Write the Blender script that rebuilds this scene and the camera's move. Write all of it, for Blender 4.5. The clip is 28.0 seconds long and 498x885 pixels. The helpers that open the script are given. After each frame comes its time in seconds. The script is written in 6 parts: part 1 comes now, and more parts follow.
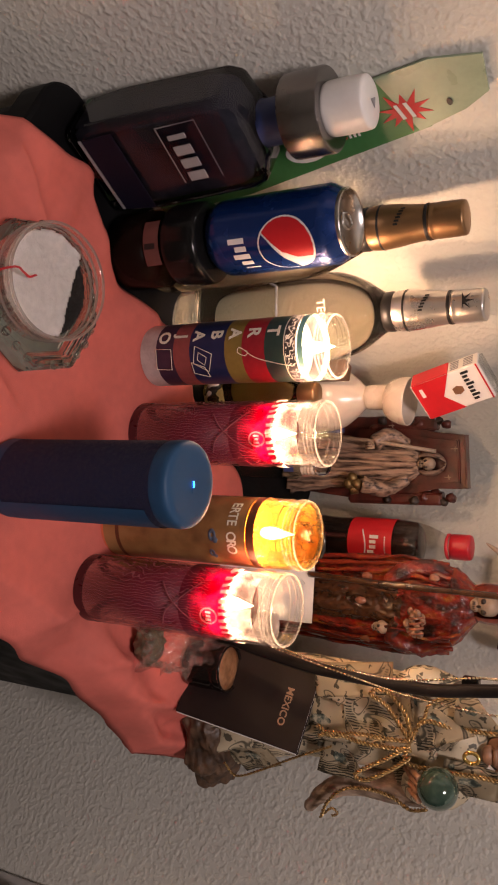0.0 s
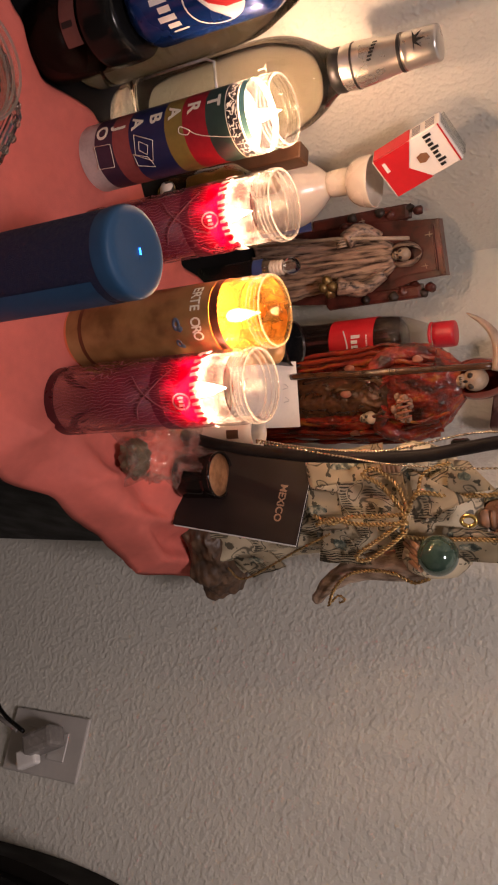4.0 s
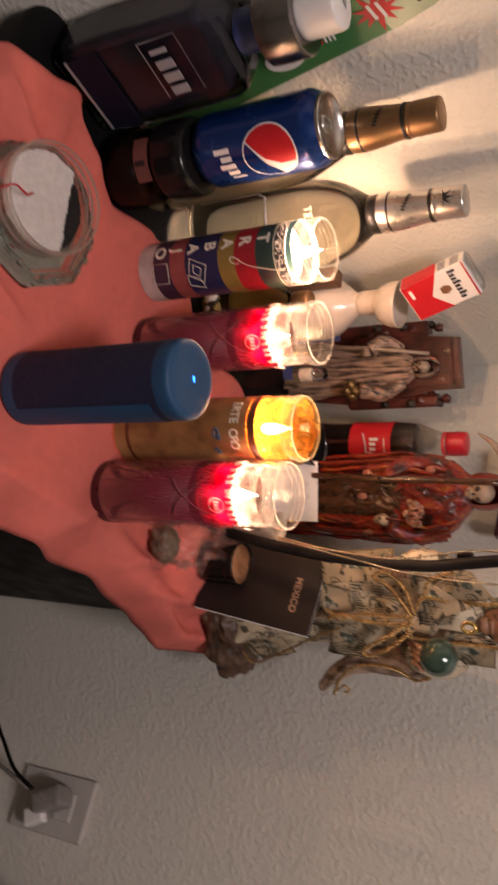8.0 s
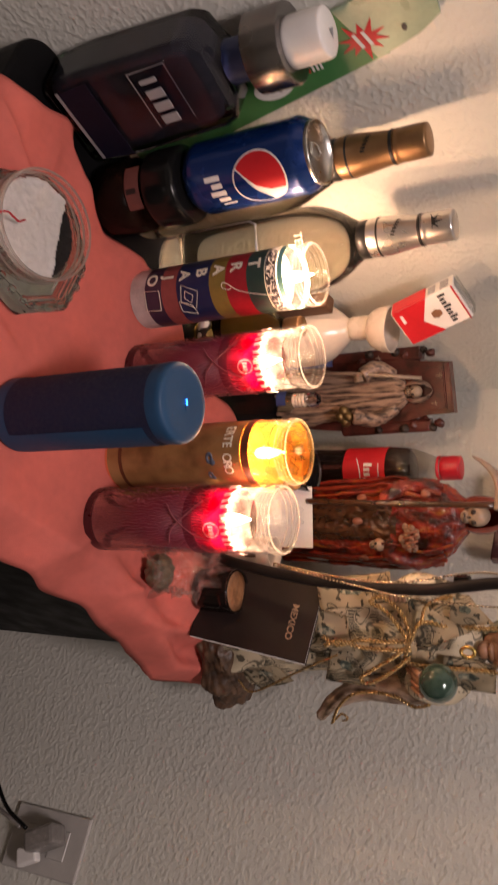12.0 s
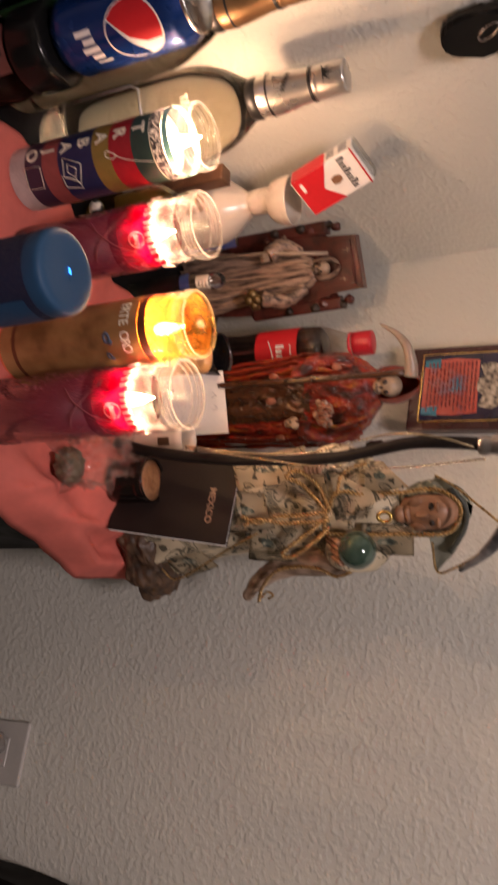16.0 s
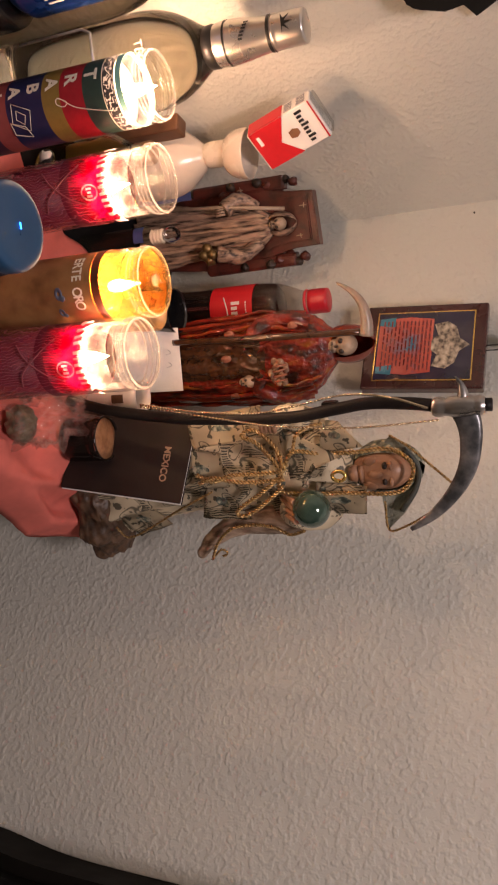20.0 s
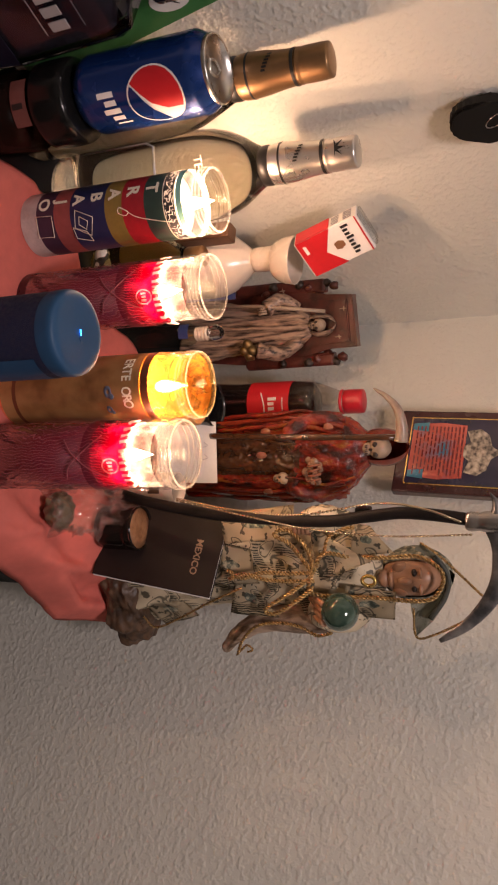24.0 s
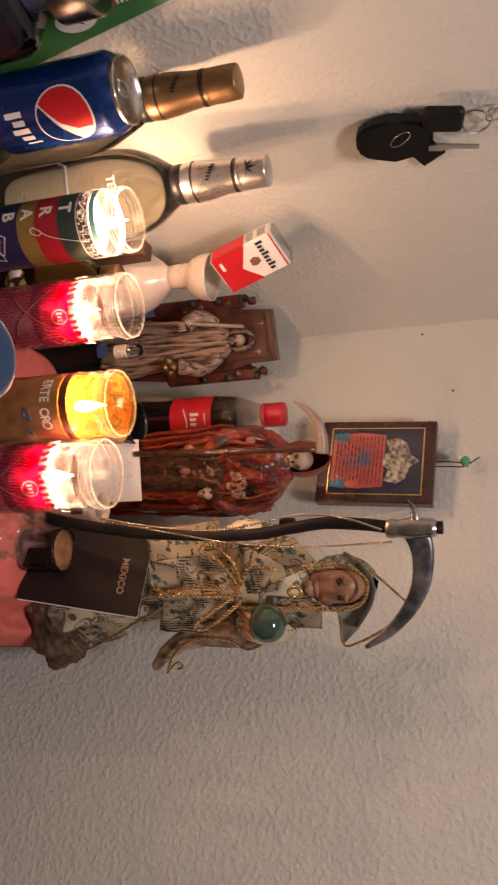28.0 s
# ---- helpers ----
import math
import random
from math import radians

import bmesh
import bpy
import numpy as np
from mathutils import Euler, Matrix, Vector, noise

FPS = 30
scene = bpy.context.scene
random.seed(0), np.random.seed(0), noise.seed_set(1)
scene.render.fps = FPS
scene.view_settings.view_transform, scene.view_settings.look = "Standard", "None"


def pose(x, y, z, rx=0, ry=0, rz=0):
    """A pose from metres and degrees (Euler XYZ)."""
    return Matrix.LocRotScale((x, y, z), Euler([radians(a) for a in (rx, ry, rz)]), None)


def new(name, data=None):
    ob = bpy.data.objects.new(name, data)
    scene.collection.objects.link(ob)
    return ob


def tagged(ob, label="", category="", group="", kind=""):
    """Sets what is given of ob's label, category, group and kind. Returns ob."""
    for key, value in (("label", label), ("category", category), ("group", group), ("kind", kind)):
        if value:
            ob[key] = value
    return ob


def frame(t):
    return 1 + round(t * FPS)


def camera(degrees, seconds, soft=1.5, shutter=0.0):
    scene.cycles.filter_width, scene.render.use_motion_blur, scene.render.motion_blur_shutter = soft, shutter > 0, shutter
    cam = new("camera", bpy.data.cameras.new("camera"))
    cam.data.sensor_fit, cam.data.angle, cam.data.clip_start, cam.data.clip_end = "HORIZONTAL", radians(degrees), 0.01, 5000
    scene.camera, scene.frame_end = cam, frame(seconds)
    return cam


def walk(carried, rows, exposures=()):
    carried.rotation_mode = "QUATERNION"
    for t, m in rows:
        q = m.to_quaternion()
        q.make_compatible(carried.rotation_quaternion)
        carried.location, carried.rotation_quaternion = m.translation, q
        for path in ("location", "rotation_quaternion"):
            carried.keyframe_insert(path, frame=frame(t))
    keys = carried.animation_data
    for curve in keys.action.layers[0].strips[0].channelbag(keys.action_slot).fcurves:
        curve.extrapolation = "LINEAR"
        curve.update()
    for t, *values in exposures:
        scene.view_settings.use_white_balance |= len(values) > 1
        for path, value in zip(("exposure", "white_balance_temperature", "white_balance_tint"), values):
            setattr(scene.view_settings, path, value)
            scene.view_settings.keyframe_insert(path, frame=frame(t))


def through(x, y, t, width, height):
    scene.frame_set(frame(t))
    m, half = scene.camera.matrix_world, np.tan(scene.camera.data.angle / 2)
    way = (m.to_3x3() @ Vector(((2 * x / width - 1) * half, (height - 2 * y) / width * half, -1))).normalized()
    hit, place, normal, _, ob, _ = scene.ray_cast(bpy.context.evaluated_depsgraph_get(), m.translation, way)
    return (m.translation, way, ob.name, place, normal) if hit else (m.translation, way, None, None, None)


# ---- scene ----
cam = camera(33.9, 28.0, soft=1.9, shutter=0.6)
METRES, EYE, TILT, LEAN, TURN = 0.49, 1.2, -29.5, -0.4, 33.5
ROWS = [
    (0.0, 0.0, 0.0, 0.0, 0.0, 0.0, -0.0),
    (0.5, 0.003, 0.0032, -0.0037, -0.1, -0.57, 0.41),
    (1.0, 0.0137, 0.0053, -0.0304, -0.3, -1.72, 1.81),
    (1.5, 0.0207, 0.0129, -0.0605, -0.57, -3.08, 3.16),
    (2.0, 0.0261, 0.0168, -0.0798, -0.9, -4.31, 4.03),
    (2.5, 0.0318, 0.0304, -0.1107, -0.97, -5.47, 4.87),
    (4.5, 0.0465, 0.041, -0.183, -0.35, -8.18, 7.72),
    (5.0, 0.0499, 0.0407, -0.1813, -1.1, -8.43, 7.7),
    (5.5, 0.0542, 0.0274, -0.1769, -4.14, -8.76, 7.01),
    (6.0, 0.0567, 0.0182, -0.1734, -6.06, -8.54, 6.53),
    (6.5, 0.0589, 0.0196, -0.1736, -6.8, -8.07, 6.16),
    (7.0, 0.0609, 0.0084, -0.1639, -6.93, -7.64, 5.22),
    (7.5, 0.0481, -0.0177, -0.118, -5.35, -7.14, 2.8),
    (8.0, 0.0196, -0.091, -0.073, 0.68, -4.0, 3.36),
    (8.5, 0.041, -0.0862, -0.1213, 3.15, -2.08, 6.72),
    (9.0, 0.0384, -0.0903, -0.1097, 2.55, -1.98, 6.67),
    (9.5, 0.0368, -0.0812, -0.1199, 2.05, -2.03, 6.68),
    (10.0, 0.0359, -0.079, -0.1176, 1.54, -2.3, 6.71),
    (10.5, 0.037, -0.0747, -0.1124, 1.04, -2.44, 6.55),
    (11.0, 0.0334, -0.0768, -0.1114, 0.51, -2.68, 6.45),
    (11.5, 0.0325, -0.0758, -0.1124, 0.23, -2.71, 6.0),
    (12.0, 0.0178, -0.0845, -0.0884, 0.17, -1.73, 4.07),
    (12.5, 0.0007, -0.0897, -0.0542, 0.09, 0.08, 1.8),
    (14.5, -0.0069, -0.0662, -0.0463, 0.13, 0.2, 1.39),
    (15.0, 0.008, -0.0669, -0.061, -0.23, -0.52, 2.74),
    (15.5, 0.037, -0.0671, -0.1172, -2.19, -3.47, 5.69),
    (16.0, 0.0618, -0.0468, -0.1733, -4.83, -7.93, 8.0),
    (16.5, 0.0674, -0.0388, -0.1924, -6.67, -10.73, 8.71),
    (17.0, 0.0703, -0.0279, -0.1908, -8.53, -12.69, 8.55),
    (17.5, 0.0695, -0.034, -0.1861, -9.23, -13.2, 8.14),
    (18.0, 0.0689, -0.0364, -0.1806, -9.2, -13.09, 7.92),
    (18.5, 0.0647, -0.0333, -0.1801, -8.88, -12.88, 7.89),
    (19.0, 0.0627, -0.0349, -0.1751, -8.58, -12.57, 7.85),
    (19.5, 0.0619, -0.0328, -0.1714, -8.37, -12.25, 7.72),
    (20.0, 0.0586, -0.0399, -0.1608, -8.1, -11.69, 7.19),
    (20.5, 0.0565, -0.0387, -0.1489, -8.0, -10.88, 6.54),
    (22.5, 0.0467, -0.0423, -0.119, -7.24, -9.24, 5.4),
    (23.0, 0.0431, -0.0486, -0.1123, -7.08, -8.65, 4.99),
    (23.5, 0.0361, -0.0514, -0.1032, -6.66, -7.63, 4.47),
    (24.0, 0.0314, -0.0572, -0.1001, -6.24, -6.5, 4.23),
    (24.5, 0.0276, -0.0548, -0.0993, -6.0, -5.85, 4.15),
    (25.0, 0.0183, -0.0648, -0.0904, -5.42, -4.79, 3.48),
    (25.5, 0.0022, -0.07, -0.0653, -4.64, -3.21, 2.4),
    (26.0, 0.0001, -0.0694, -0.058, -4.21, -2.41, 1.88),
    (26.5, 0.004, -0.0718, -0.0633, -4.37, -2.41, 2.16),
    (27.0, 0.0178, -0.072, -0.0802, -5.71, -3.24, 3.54),
    (27.5, 0.035, -0.0731, -0.0922, -9.0, -4.91, 5.11),
    (28.0, 0.0415, -0.0688, -0.0963, -11.49, -6.0, 5.7),
]
AIM = pose(0, 0, EYE, 0, 0, TURN) @ pose(0, 0, 0, 0, LEAN, 0) @ pose(0, 0, 0, TILT, 0, 0) @ pose(0, 0, 0, 0, -90, 0)
walk(cam, [(t, AIM @ pose(METRES * x, METRES * y, METRES * z, 90 + pitch, roll, yaw)) for t, x, y, z, yaw, pitch, roll in ROWS],
     [(0.0, -0.02, 6500, 26.0), (8.0, -0.02, 6500, 26.0), (10.0, 0.07, 6500, 26.0), (11.0, -0.06, 6500, 26.0), (12.0, 0.05, 6500, 26.0), (12.5, 0.05, 6500, 26.0), (15.0, -0.05, 6500, 26.0), (18.0, 0.06, 6500, 26.0), (28.0, 0.03, 6500, 26.0)])

# ---- world and lights ----
world = bpy.data.worlds.new("world")
scene.world = world
world.use_nodes = True
world.node_tree.nodes["Background"].inputs[0].default_value = (0.9, 0.95, 1.0, 1)
world.node_tree.nodes["Background"].inputs[1].default_value = 0.02

TABLE = 0.72          # height of the cabinet's top
WALL_X, WALL_Y = -0.563, 0.905   # the two walls of the corner
FACE = 33.5           # degrees: a thing turned so looks at the camera
U = Vector((math.cos(radians(FACE)), math.sin(radians(FACE)), 0))   # across the view, to the right
V = Vector((-math.sin(radians(FACE)), math.cos(radians(FACE)), 0))  # away from the camera


def lamp(name, kind, at, power, colour, size):
    data = bpy.data.lights.new(name, kind)
    data.energy, data.color = power, colour
    if kind == "AREA":
        data.size = size
    else:
        data.shadow_soft_size = size
    ob = new(name, data)
    ob.location = at
    return ob


LAMP_X, LAMP_Y = 0.35, -0.1   # the room's ceiling lamp
room_lamp = lamp("ceiling_lamp_light", "AREA", (LAMP_X, LAMP_Y, 2.33), 17.5, (1.0, 0.9, 0.82), 0.3)

# ---- materials ----


def nodes_of(name):
    m = bpy.data.materials.new(name)
    m.use_nodes = True
    t = m.node_tree
    return m, t, t.nodes["Principled BSDF"]


def link(t, a, b):
    t.links.new(a, b)


def texture(t, kind, scale, detail=4.0, coords="Object"):
    c = t.nodes.new("ShaderNodeTexCoord")
    n = t.nodes.new(kind)
    n.inputs["Scale"].default_value = scale
    if "Detail" in n.inputs:
        n.inputs["Detail"].default_value = detail
    link(t, c.outputs[coords], n.inputs["Vector"])
    return n


def ramp(t, source, stops):
    r = t.nodes.new("ShaderNodeValToRGB")
    while len(r.color_ramp.elements) < len(stops):
        r.color_ramp.elements.new(0.5)
    for e, (p, c) in zip(r.color_ramp.elements, stops):
        e.position, e.color = p, (*c, 1)
    link(t, source, r.inputs[0])
    return r


def bump(t, b, source, strength, distance):
    n = t.nodes.new("ShaderNodeBump")
    n.inputs["Strength"].default_value, n.inputs["Distance"].default_value = strength, distance
    link(t, source, n.inputs["Height"])
    link(t, n.outputs[0], b.inputs["Normal"])
    return n


def surface(name, colour, rough=0.5, metal=0.0, vary=0.12, scale=30.0, relief=0.0, relief_scale=200.0, sss=0.0, sss_radius=(1, 0.3, 0.2), spec=0.5, coat=0.0):
    """A general surface: colour that varies at two scales, uneven roughness, fine relief."""
    m, t, b = nodes_of(name)
    n1, n2 = texture(t, "ShaderNodeTexNoise", scale), texture(t, "ShaderNodeTexNoise", scale * 7.3)
    mix = t.nodes.new("ShaderNodeMath")
    mix.operation = "MULTIPLY_ADD"
    link(t, n2.outputs["Fac"], mix.inputs[0])
    mix.inputs[1].default_value = 0.4
    link(t, n1.outputs["Fac"], mix.inputs[2])
    lo, hi = [max(0, c * (1 - vary * 2)) for c in colour], [min(1, c * (1 + vary * 2)) for c in colour]
    r = ramp(t, mix.outputs[0], [(0.35, lo), (1.0, hi)])
    link(t, r.outputs[0], b.inputs["Base Color"])
    rr = ramp(t, n1.outputs["Fac"], [(0.3, [max(0.02, rough * 0.8)] * 3), (0.7, [min(1, rough * 1.2)] * 3)])
    link(t, rr.outputs[0], b.inputs["Roughness"])
    b.inputs["Metallic"].default_value = metal
    b.inputs["Specular IOR Level"].default_value = spec
    b.inputs["Coat Weight"].default_value = coat
    b.inputs["Coat Roughness"].default_value = 0.08
    if sss:
        b.inputs["Subsurface Weight"].default_value = sss
        b.inputs["Subsurface Radius"].default_value = sss_radius
        b.inputs["Subsurface Scale"].default_value = 0.02
    if relief:
        n3 = texture(t, "ShaderNodeTexNoise", relief_scale)
        bump(t, b, n3.outputs["Fac"], relief, 0.002)
    return m


def clear(name, tint=(1, 1, 1), gloss=0.03, most=0.55, haze=0.0, least=0.03):
    """Thin clear glass or film: lets what is behind through unbent, mirrors more at a grazing angle."""
    m, t, b = nodes_of(name)
    t.nodes.remove(b)
    a, g, mix, f, p = (t.nodes.new(k) for k in ("ShaderNodeBsdfTransparent", "ShaderNodeBsdfGlossy", "ShaderNodeMixShader", "ShaderNodeLayerWeight", "ShaderNodeMath"))
    a.inputs[0].default_value = (*tint, 1)
    g.inputs["Roughness"].default_value = gloss
    p.operation = "POWER"
    p.inputs[1].default_value = 4.5
    link(t, f.outputs["Facing"], p.inputs[0])
    r = ramp(t, p.outputs[0], [(0.0, (least,) * 3), (1.0, (most,) * 3)])
    link(t, r.outputs[0], mix.inputs[0])
    link(t, a.outputs[0], mix.inputs[1])
    link(t, g.outputs[0], mix.inputs[2])
    last = mix
    if haze:
        d, last = t.nodes.new("ShaderNodeBsdfTranslucent"), t.nodes.new("ShaderNodeMixShader")
        d.inputs[0].default_value = (*tint, 1)
        last.inputs[0].default_value = haze
        link(t, mix.outputs[0], last.inputs[1])
        link(t, d.outputs[0], last.inputs[2])
    link(t, last.outputs[0], t.nodes["Material Output"].inputs[0])
    return m


def solid_glass(name, tint=(1, 1, 1), rough=0.0, ior=1.4):
    m, t, b = nodes_of(name)
    b.inputs["Base Color"].default_value = (*tint, 1)
    b.inputs["Transmission Weight"].default_value = 1.0
    b.inputs["Roughness"].default_value, b.inputs["IOR"].default_value = rough, ior
    return m


def glow(name, colour, strength):
    m, t, b = nodes_of(name)
    b.inputs["Base Color"].default_value = (*colour, 1)
    b.inputs["Emission Color"].default_value, b.inputs["Emission Strength"].default_value = (*colour, 1), strength
    return m


def wall_paint(name, colour):
    """Grey-white paint over an orange-peel spray texture of blobs."""
    m, t, b = nodes_of(name)
    n = texture(t, "ShaderNodeTexNoise", 3.0)
    r = ramp(t, n.outputs["Fac"], [(0.3, [c * 0.93 for c in colour]), (0.7, colour)])
    link(t, r.outputs[0], b.inputs["Base Color"])
    b.inputs["Roughness"].default_value = 0.55
    b.inputs["Specular IOR Level"].default_value = 0.35
    peel = texture(t, "ShaderNodeTexNoise", 185.0, 1.0)
    peel.inputs["Roughness"].default_value, peel.inputs["Distortion"].default_value = 0.4, 0.0
    h = ramp(t, peel.outputs["Fac"], [(0.42, (0, 0, 0)), (0.72, (1, 1, 1))])
    fine = texture(t, "ShaderNodeTexNoise", 260.0, 2.0)
    add = t.nodes.new("ShaderNodeMath")
    add.operation = "MULTIPLY_ADD"
    link(t, fine.outputs["Fac"], add.inputs[0])
    add.inputs[1].default_value = 0.22
    link(t, h.outputs[0], add.inputs[2])
    bump(t, b, add.outputs[0], 0.4, 0.0017)
    return m


WALL = wall_paint("wall_paint", (0.65, 0.645, 0.58))
CEIL = surface("ceiling_paint", (0.75, 0.74, 0.72), 0.7, relief=0.3)
FLOOR = surface("floor_covering", (0.2, 0.16, 0.12), 0.6, scale=8)
BLACK = surface("black_lacquer", (0.005, 0.005, 0.0055), 0.5, vary=0.2, spec=0.08)
CLOTH = surface("coral_cloth", (0.57, 0.13, 0.098), 0.9, vary=0.1, scale=14, relief=0.2, relief_scale=900)
GLASS = clear("clear_glass")
WHITE = surface("white_plastic", (0.75, 0.73, 0.7), 0.35, vary=0.04)
PAPER = surface("white_paper", (0.78, 0.76, 0.72), 0.7, vary=0.05)
FLAME = glow("flame", (1.0, 0.72, 0.32), 60.0)



def height_bands(name, top, stops, rough=0.4):
    """Flat printed bands one above another; stops: (height, colour) from the bottom up, in metres."""
    m, t, b = nodes_of(name)
    c, sep, d = t.nodes.new("ShaderNodeTexCoord"), t.nodes.new("ShaderNodeSeparateXYZ"), t.nodes.new("ShaderNodeMath")
    link(t, c.outputs["Object"], sep.inputs[0])
    link(t, sep.outputs["Z"], d.inputs[0])
    d.operation, d.inputs[1].default_value = "DIVIDE", top
    r = ramp(t, d.outputs[0], [(z / top, col) for z, col in stops])
    r.color_ramp.interpolation = "CONSTANT"
    n = texture(t, "ShaderNodeTexNoise", 180.0)
    mix = t.nodes.new("ShaderNodeMixRGB")
    mix.blend_type, mix.inputs[0].default_value = "MULTIPLY", 0.35
    link(t, r.outputs[0], mix.inputs[1])
    link(t, n.outputs["Fac"], mix.inputs[2])
    link(t, mix.outputs[0], b.inputs["Base Color"])
    b.inputs["Roughness"].default_value = rough
    return m


def line_print(name, ink, wave_scale, lo, hi, bend=4.0, direction="X", warp=60.0, through=0.4):
    """Ink lines printed on clear glass: see-through between the lines."""
    m, t, b = nodes_of(name)
    b.inputs["Base Color"].default_value = (*ink, 1)
    b.inputs["Roughness"].default_value = 0.5
    w = texture(t, "ShaderNodeTexWave", wave_scale)
    w.bands_direction = direction
    w.inputs["Distortion"].default_value, w.inputs["Detail Scale"].default_value, w.inputs["Detail"].default_value = bend, warp / wave_scale, 2.0
    r = ramp(t, w.outputs["Fac"], [(lo, (0, 0, 0)), (hi, (1, 1, 1))])
    clr, mix, tr, both = (t.nodes.new(k) for k in ("ShaderNodeBsdfTransparent", "ShaderNodeMixShader", "ShaderNodeBsdfTranslucent", "ShaderNodeMixShader"))
    tr.inputs[0].default_value = (*ink, 1)
    both.inputs[0].default_value = through
    link(t, b.outputs[0], both.inputs[1])
    link(t, tr.outputs[0], both.inputs[2])
    link(t, r.outputs[0], mix.inputs[0])
    link(t, clr.outputs[0], mix.inputs[1])
    link(t, both.outputs[0], mix.inputs[2])
    link(t, mix.outputs[0], t.nodes["Material Output"].inputs[0])
    return m


def blotches(name, stops, scale, rough=0.5, metal=0.0, detail=5.0, relief=0.3, coat=0.0, kind="ShaderNodeTexNoise", sss=0.0):
    """Patches of several colours, by a noise; stops: (position, colour)."""
    m, t, b = nodes_of(name)
    n = texture(t, kind, scale, detail)
    r = ramp(t, n.outputs["Fac" if kind == "ShaderNodeTexNoise" else "Distance"], stops)
    link(t, r.outputs[0], b.inputs["Base Color"])
    b.inputs["Roughness"].default_value, b.inputs["Metallic"].default_value = rough, metal
    b.inputs["Coat Weight"].default_value = coat
    if sss:
        b.inputs["Subsurface Weight"].default_value, b.inputs["Subsurface Scale"].default_value = sss, 0.01
    if relief:
        bump(t, b, n.outputs[0], relief, 0.002)
    return m


def note_print(name, paper_lo=(0.42, 0.35, 0.235), paper_hi=(0.67, 0.565, 0.385)):
    """Cream banknote paper: grey-green engraved panels of fine lines, and dark green-black printed figures."""
    m, t, b = nodes_of(name)
    area = texture(t, "ShaderNodeTexNoise", 34.0, 1.5)
    area.inputs["Distortion"].default_value = 0.8
    panel = ramp(t, area.outputs["Fac"], [(0.54, (0, 0, 0)), (0.56, (1, 1, 1))])
    rim = ramp(t, area.outputs["Fac"], [(0.5, (0, 0, 0)), (0.51, (0.85, 0.85, 0.85)), (0.52, (0.85, 0.85, 0.85)), (0.53, (0, 0, 0))])
    w = texture(t, "ShaderNodeTexWave", 130.0)
    w.inputs["Distortion"].default_value, w.inputs["Detail"].default_value, w.inputs["Detail Scale"].default_value = 7.0, 2.0, 0.6
    lines = ramp(t, w.outputs["Fac"], [(0.3, (1, 1, 1)), (0.55, (0.25, 0.25, 0.25))])
    glyph = texture(t, "ShaderNodeTexNoise", 115.0, 3.0)
    spots = ramp(t, glyph.outputs["Fac"], [(0.59, (0, 0, 0)), (0.615, (0.9, 0.9, 0.9))])
    engraved, one, ink = (t.nodes.new("ShaderNodeMath") for _ in range(3))
    engraved.operation, one.operation, ink.operation = "MULTIPLY", "MAXIMUM", "MAXIMUM"
    link(t, panel.outputs[0], engraved.inputs[0])
    link(t, lines.outputs[0], engraved.inputs[1])
    link(t, engraved.outputs[0], one.inputs[0])
    link(t, rim.outputs[0], one.inputs[1])
    link(t, one.outputs[0], ink.inputs[0])
    link(t, spots.outputs[0], ink.inputs[1])
    tone = texture(t, "ShaderNodeTexNoise", 21.0, 2.0)
    paper = ramp(t, tone.outputs["Fac"], [(0.36, paper_lo), (0.58, paper_hi)])
    mix = t.nodes.new("ShaderNodeMixRGB")
    link(t, ink.outputs[0], mix.inputs[0])
    link(t, paper.outputs[0], mix.inputs[1])
    mix.inputs[2].default_value = (0.05, 0.046, 0.03, 1)
    link(t, mix.outputs[0], b.inputs["Base Color"])
    b.inputs["Roughness"].default_value = 0.55
    return m


def cast_resin(name, stops, scale, stretch, rough):
    """Tinted cast resin: cloudy colour drawn out upwards, and a fine carved relief under a gloss."""
    m, t, b = nodes_of(name)
    n, fine = texture(t, "ShaderNodeTexNoise", scale, 4.0), texture(t, "ShaderNodeTexNoise", 330.0, 3.0)
    mp = t.nodes.new("ShaderNodeMapping")
    mp.inputs["Scale"].default_value = (1, 1, stretch)
    link(t, n.inputs["Vector"].links[0].from_socket, mp.inputs["Vector"])
    link(t, mp.outputs[0], n.inputs["Vector"])
    r = ramp(t, n.outputs["Fac"], stops)
    link(t, r.outputs[0], b.inputs["Base Color"])
    b.inputs["Roughness"].default_value = rough
    b.inputs["Subsurface Weight"].default_value, b.inputs["Subsurface Scale"].default_value = 0.3, 0.008
    b.inputs["Coat Weight"].default_value, b.inputs["Coat Roughness"].default_value = 0.5, 0.1
    k = bump(t, b, fine.outputs["Fac"], 0.4, 0.004)
    link(t, k.outputs[0], b.inputs["Coat Normal"])
    return m


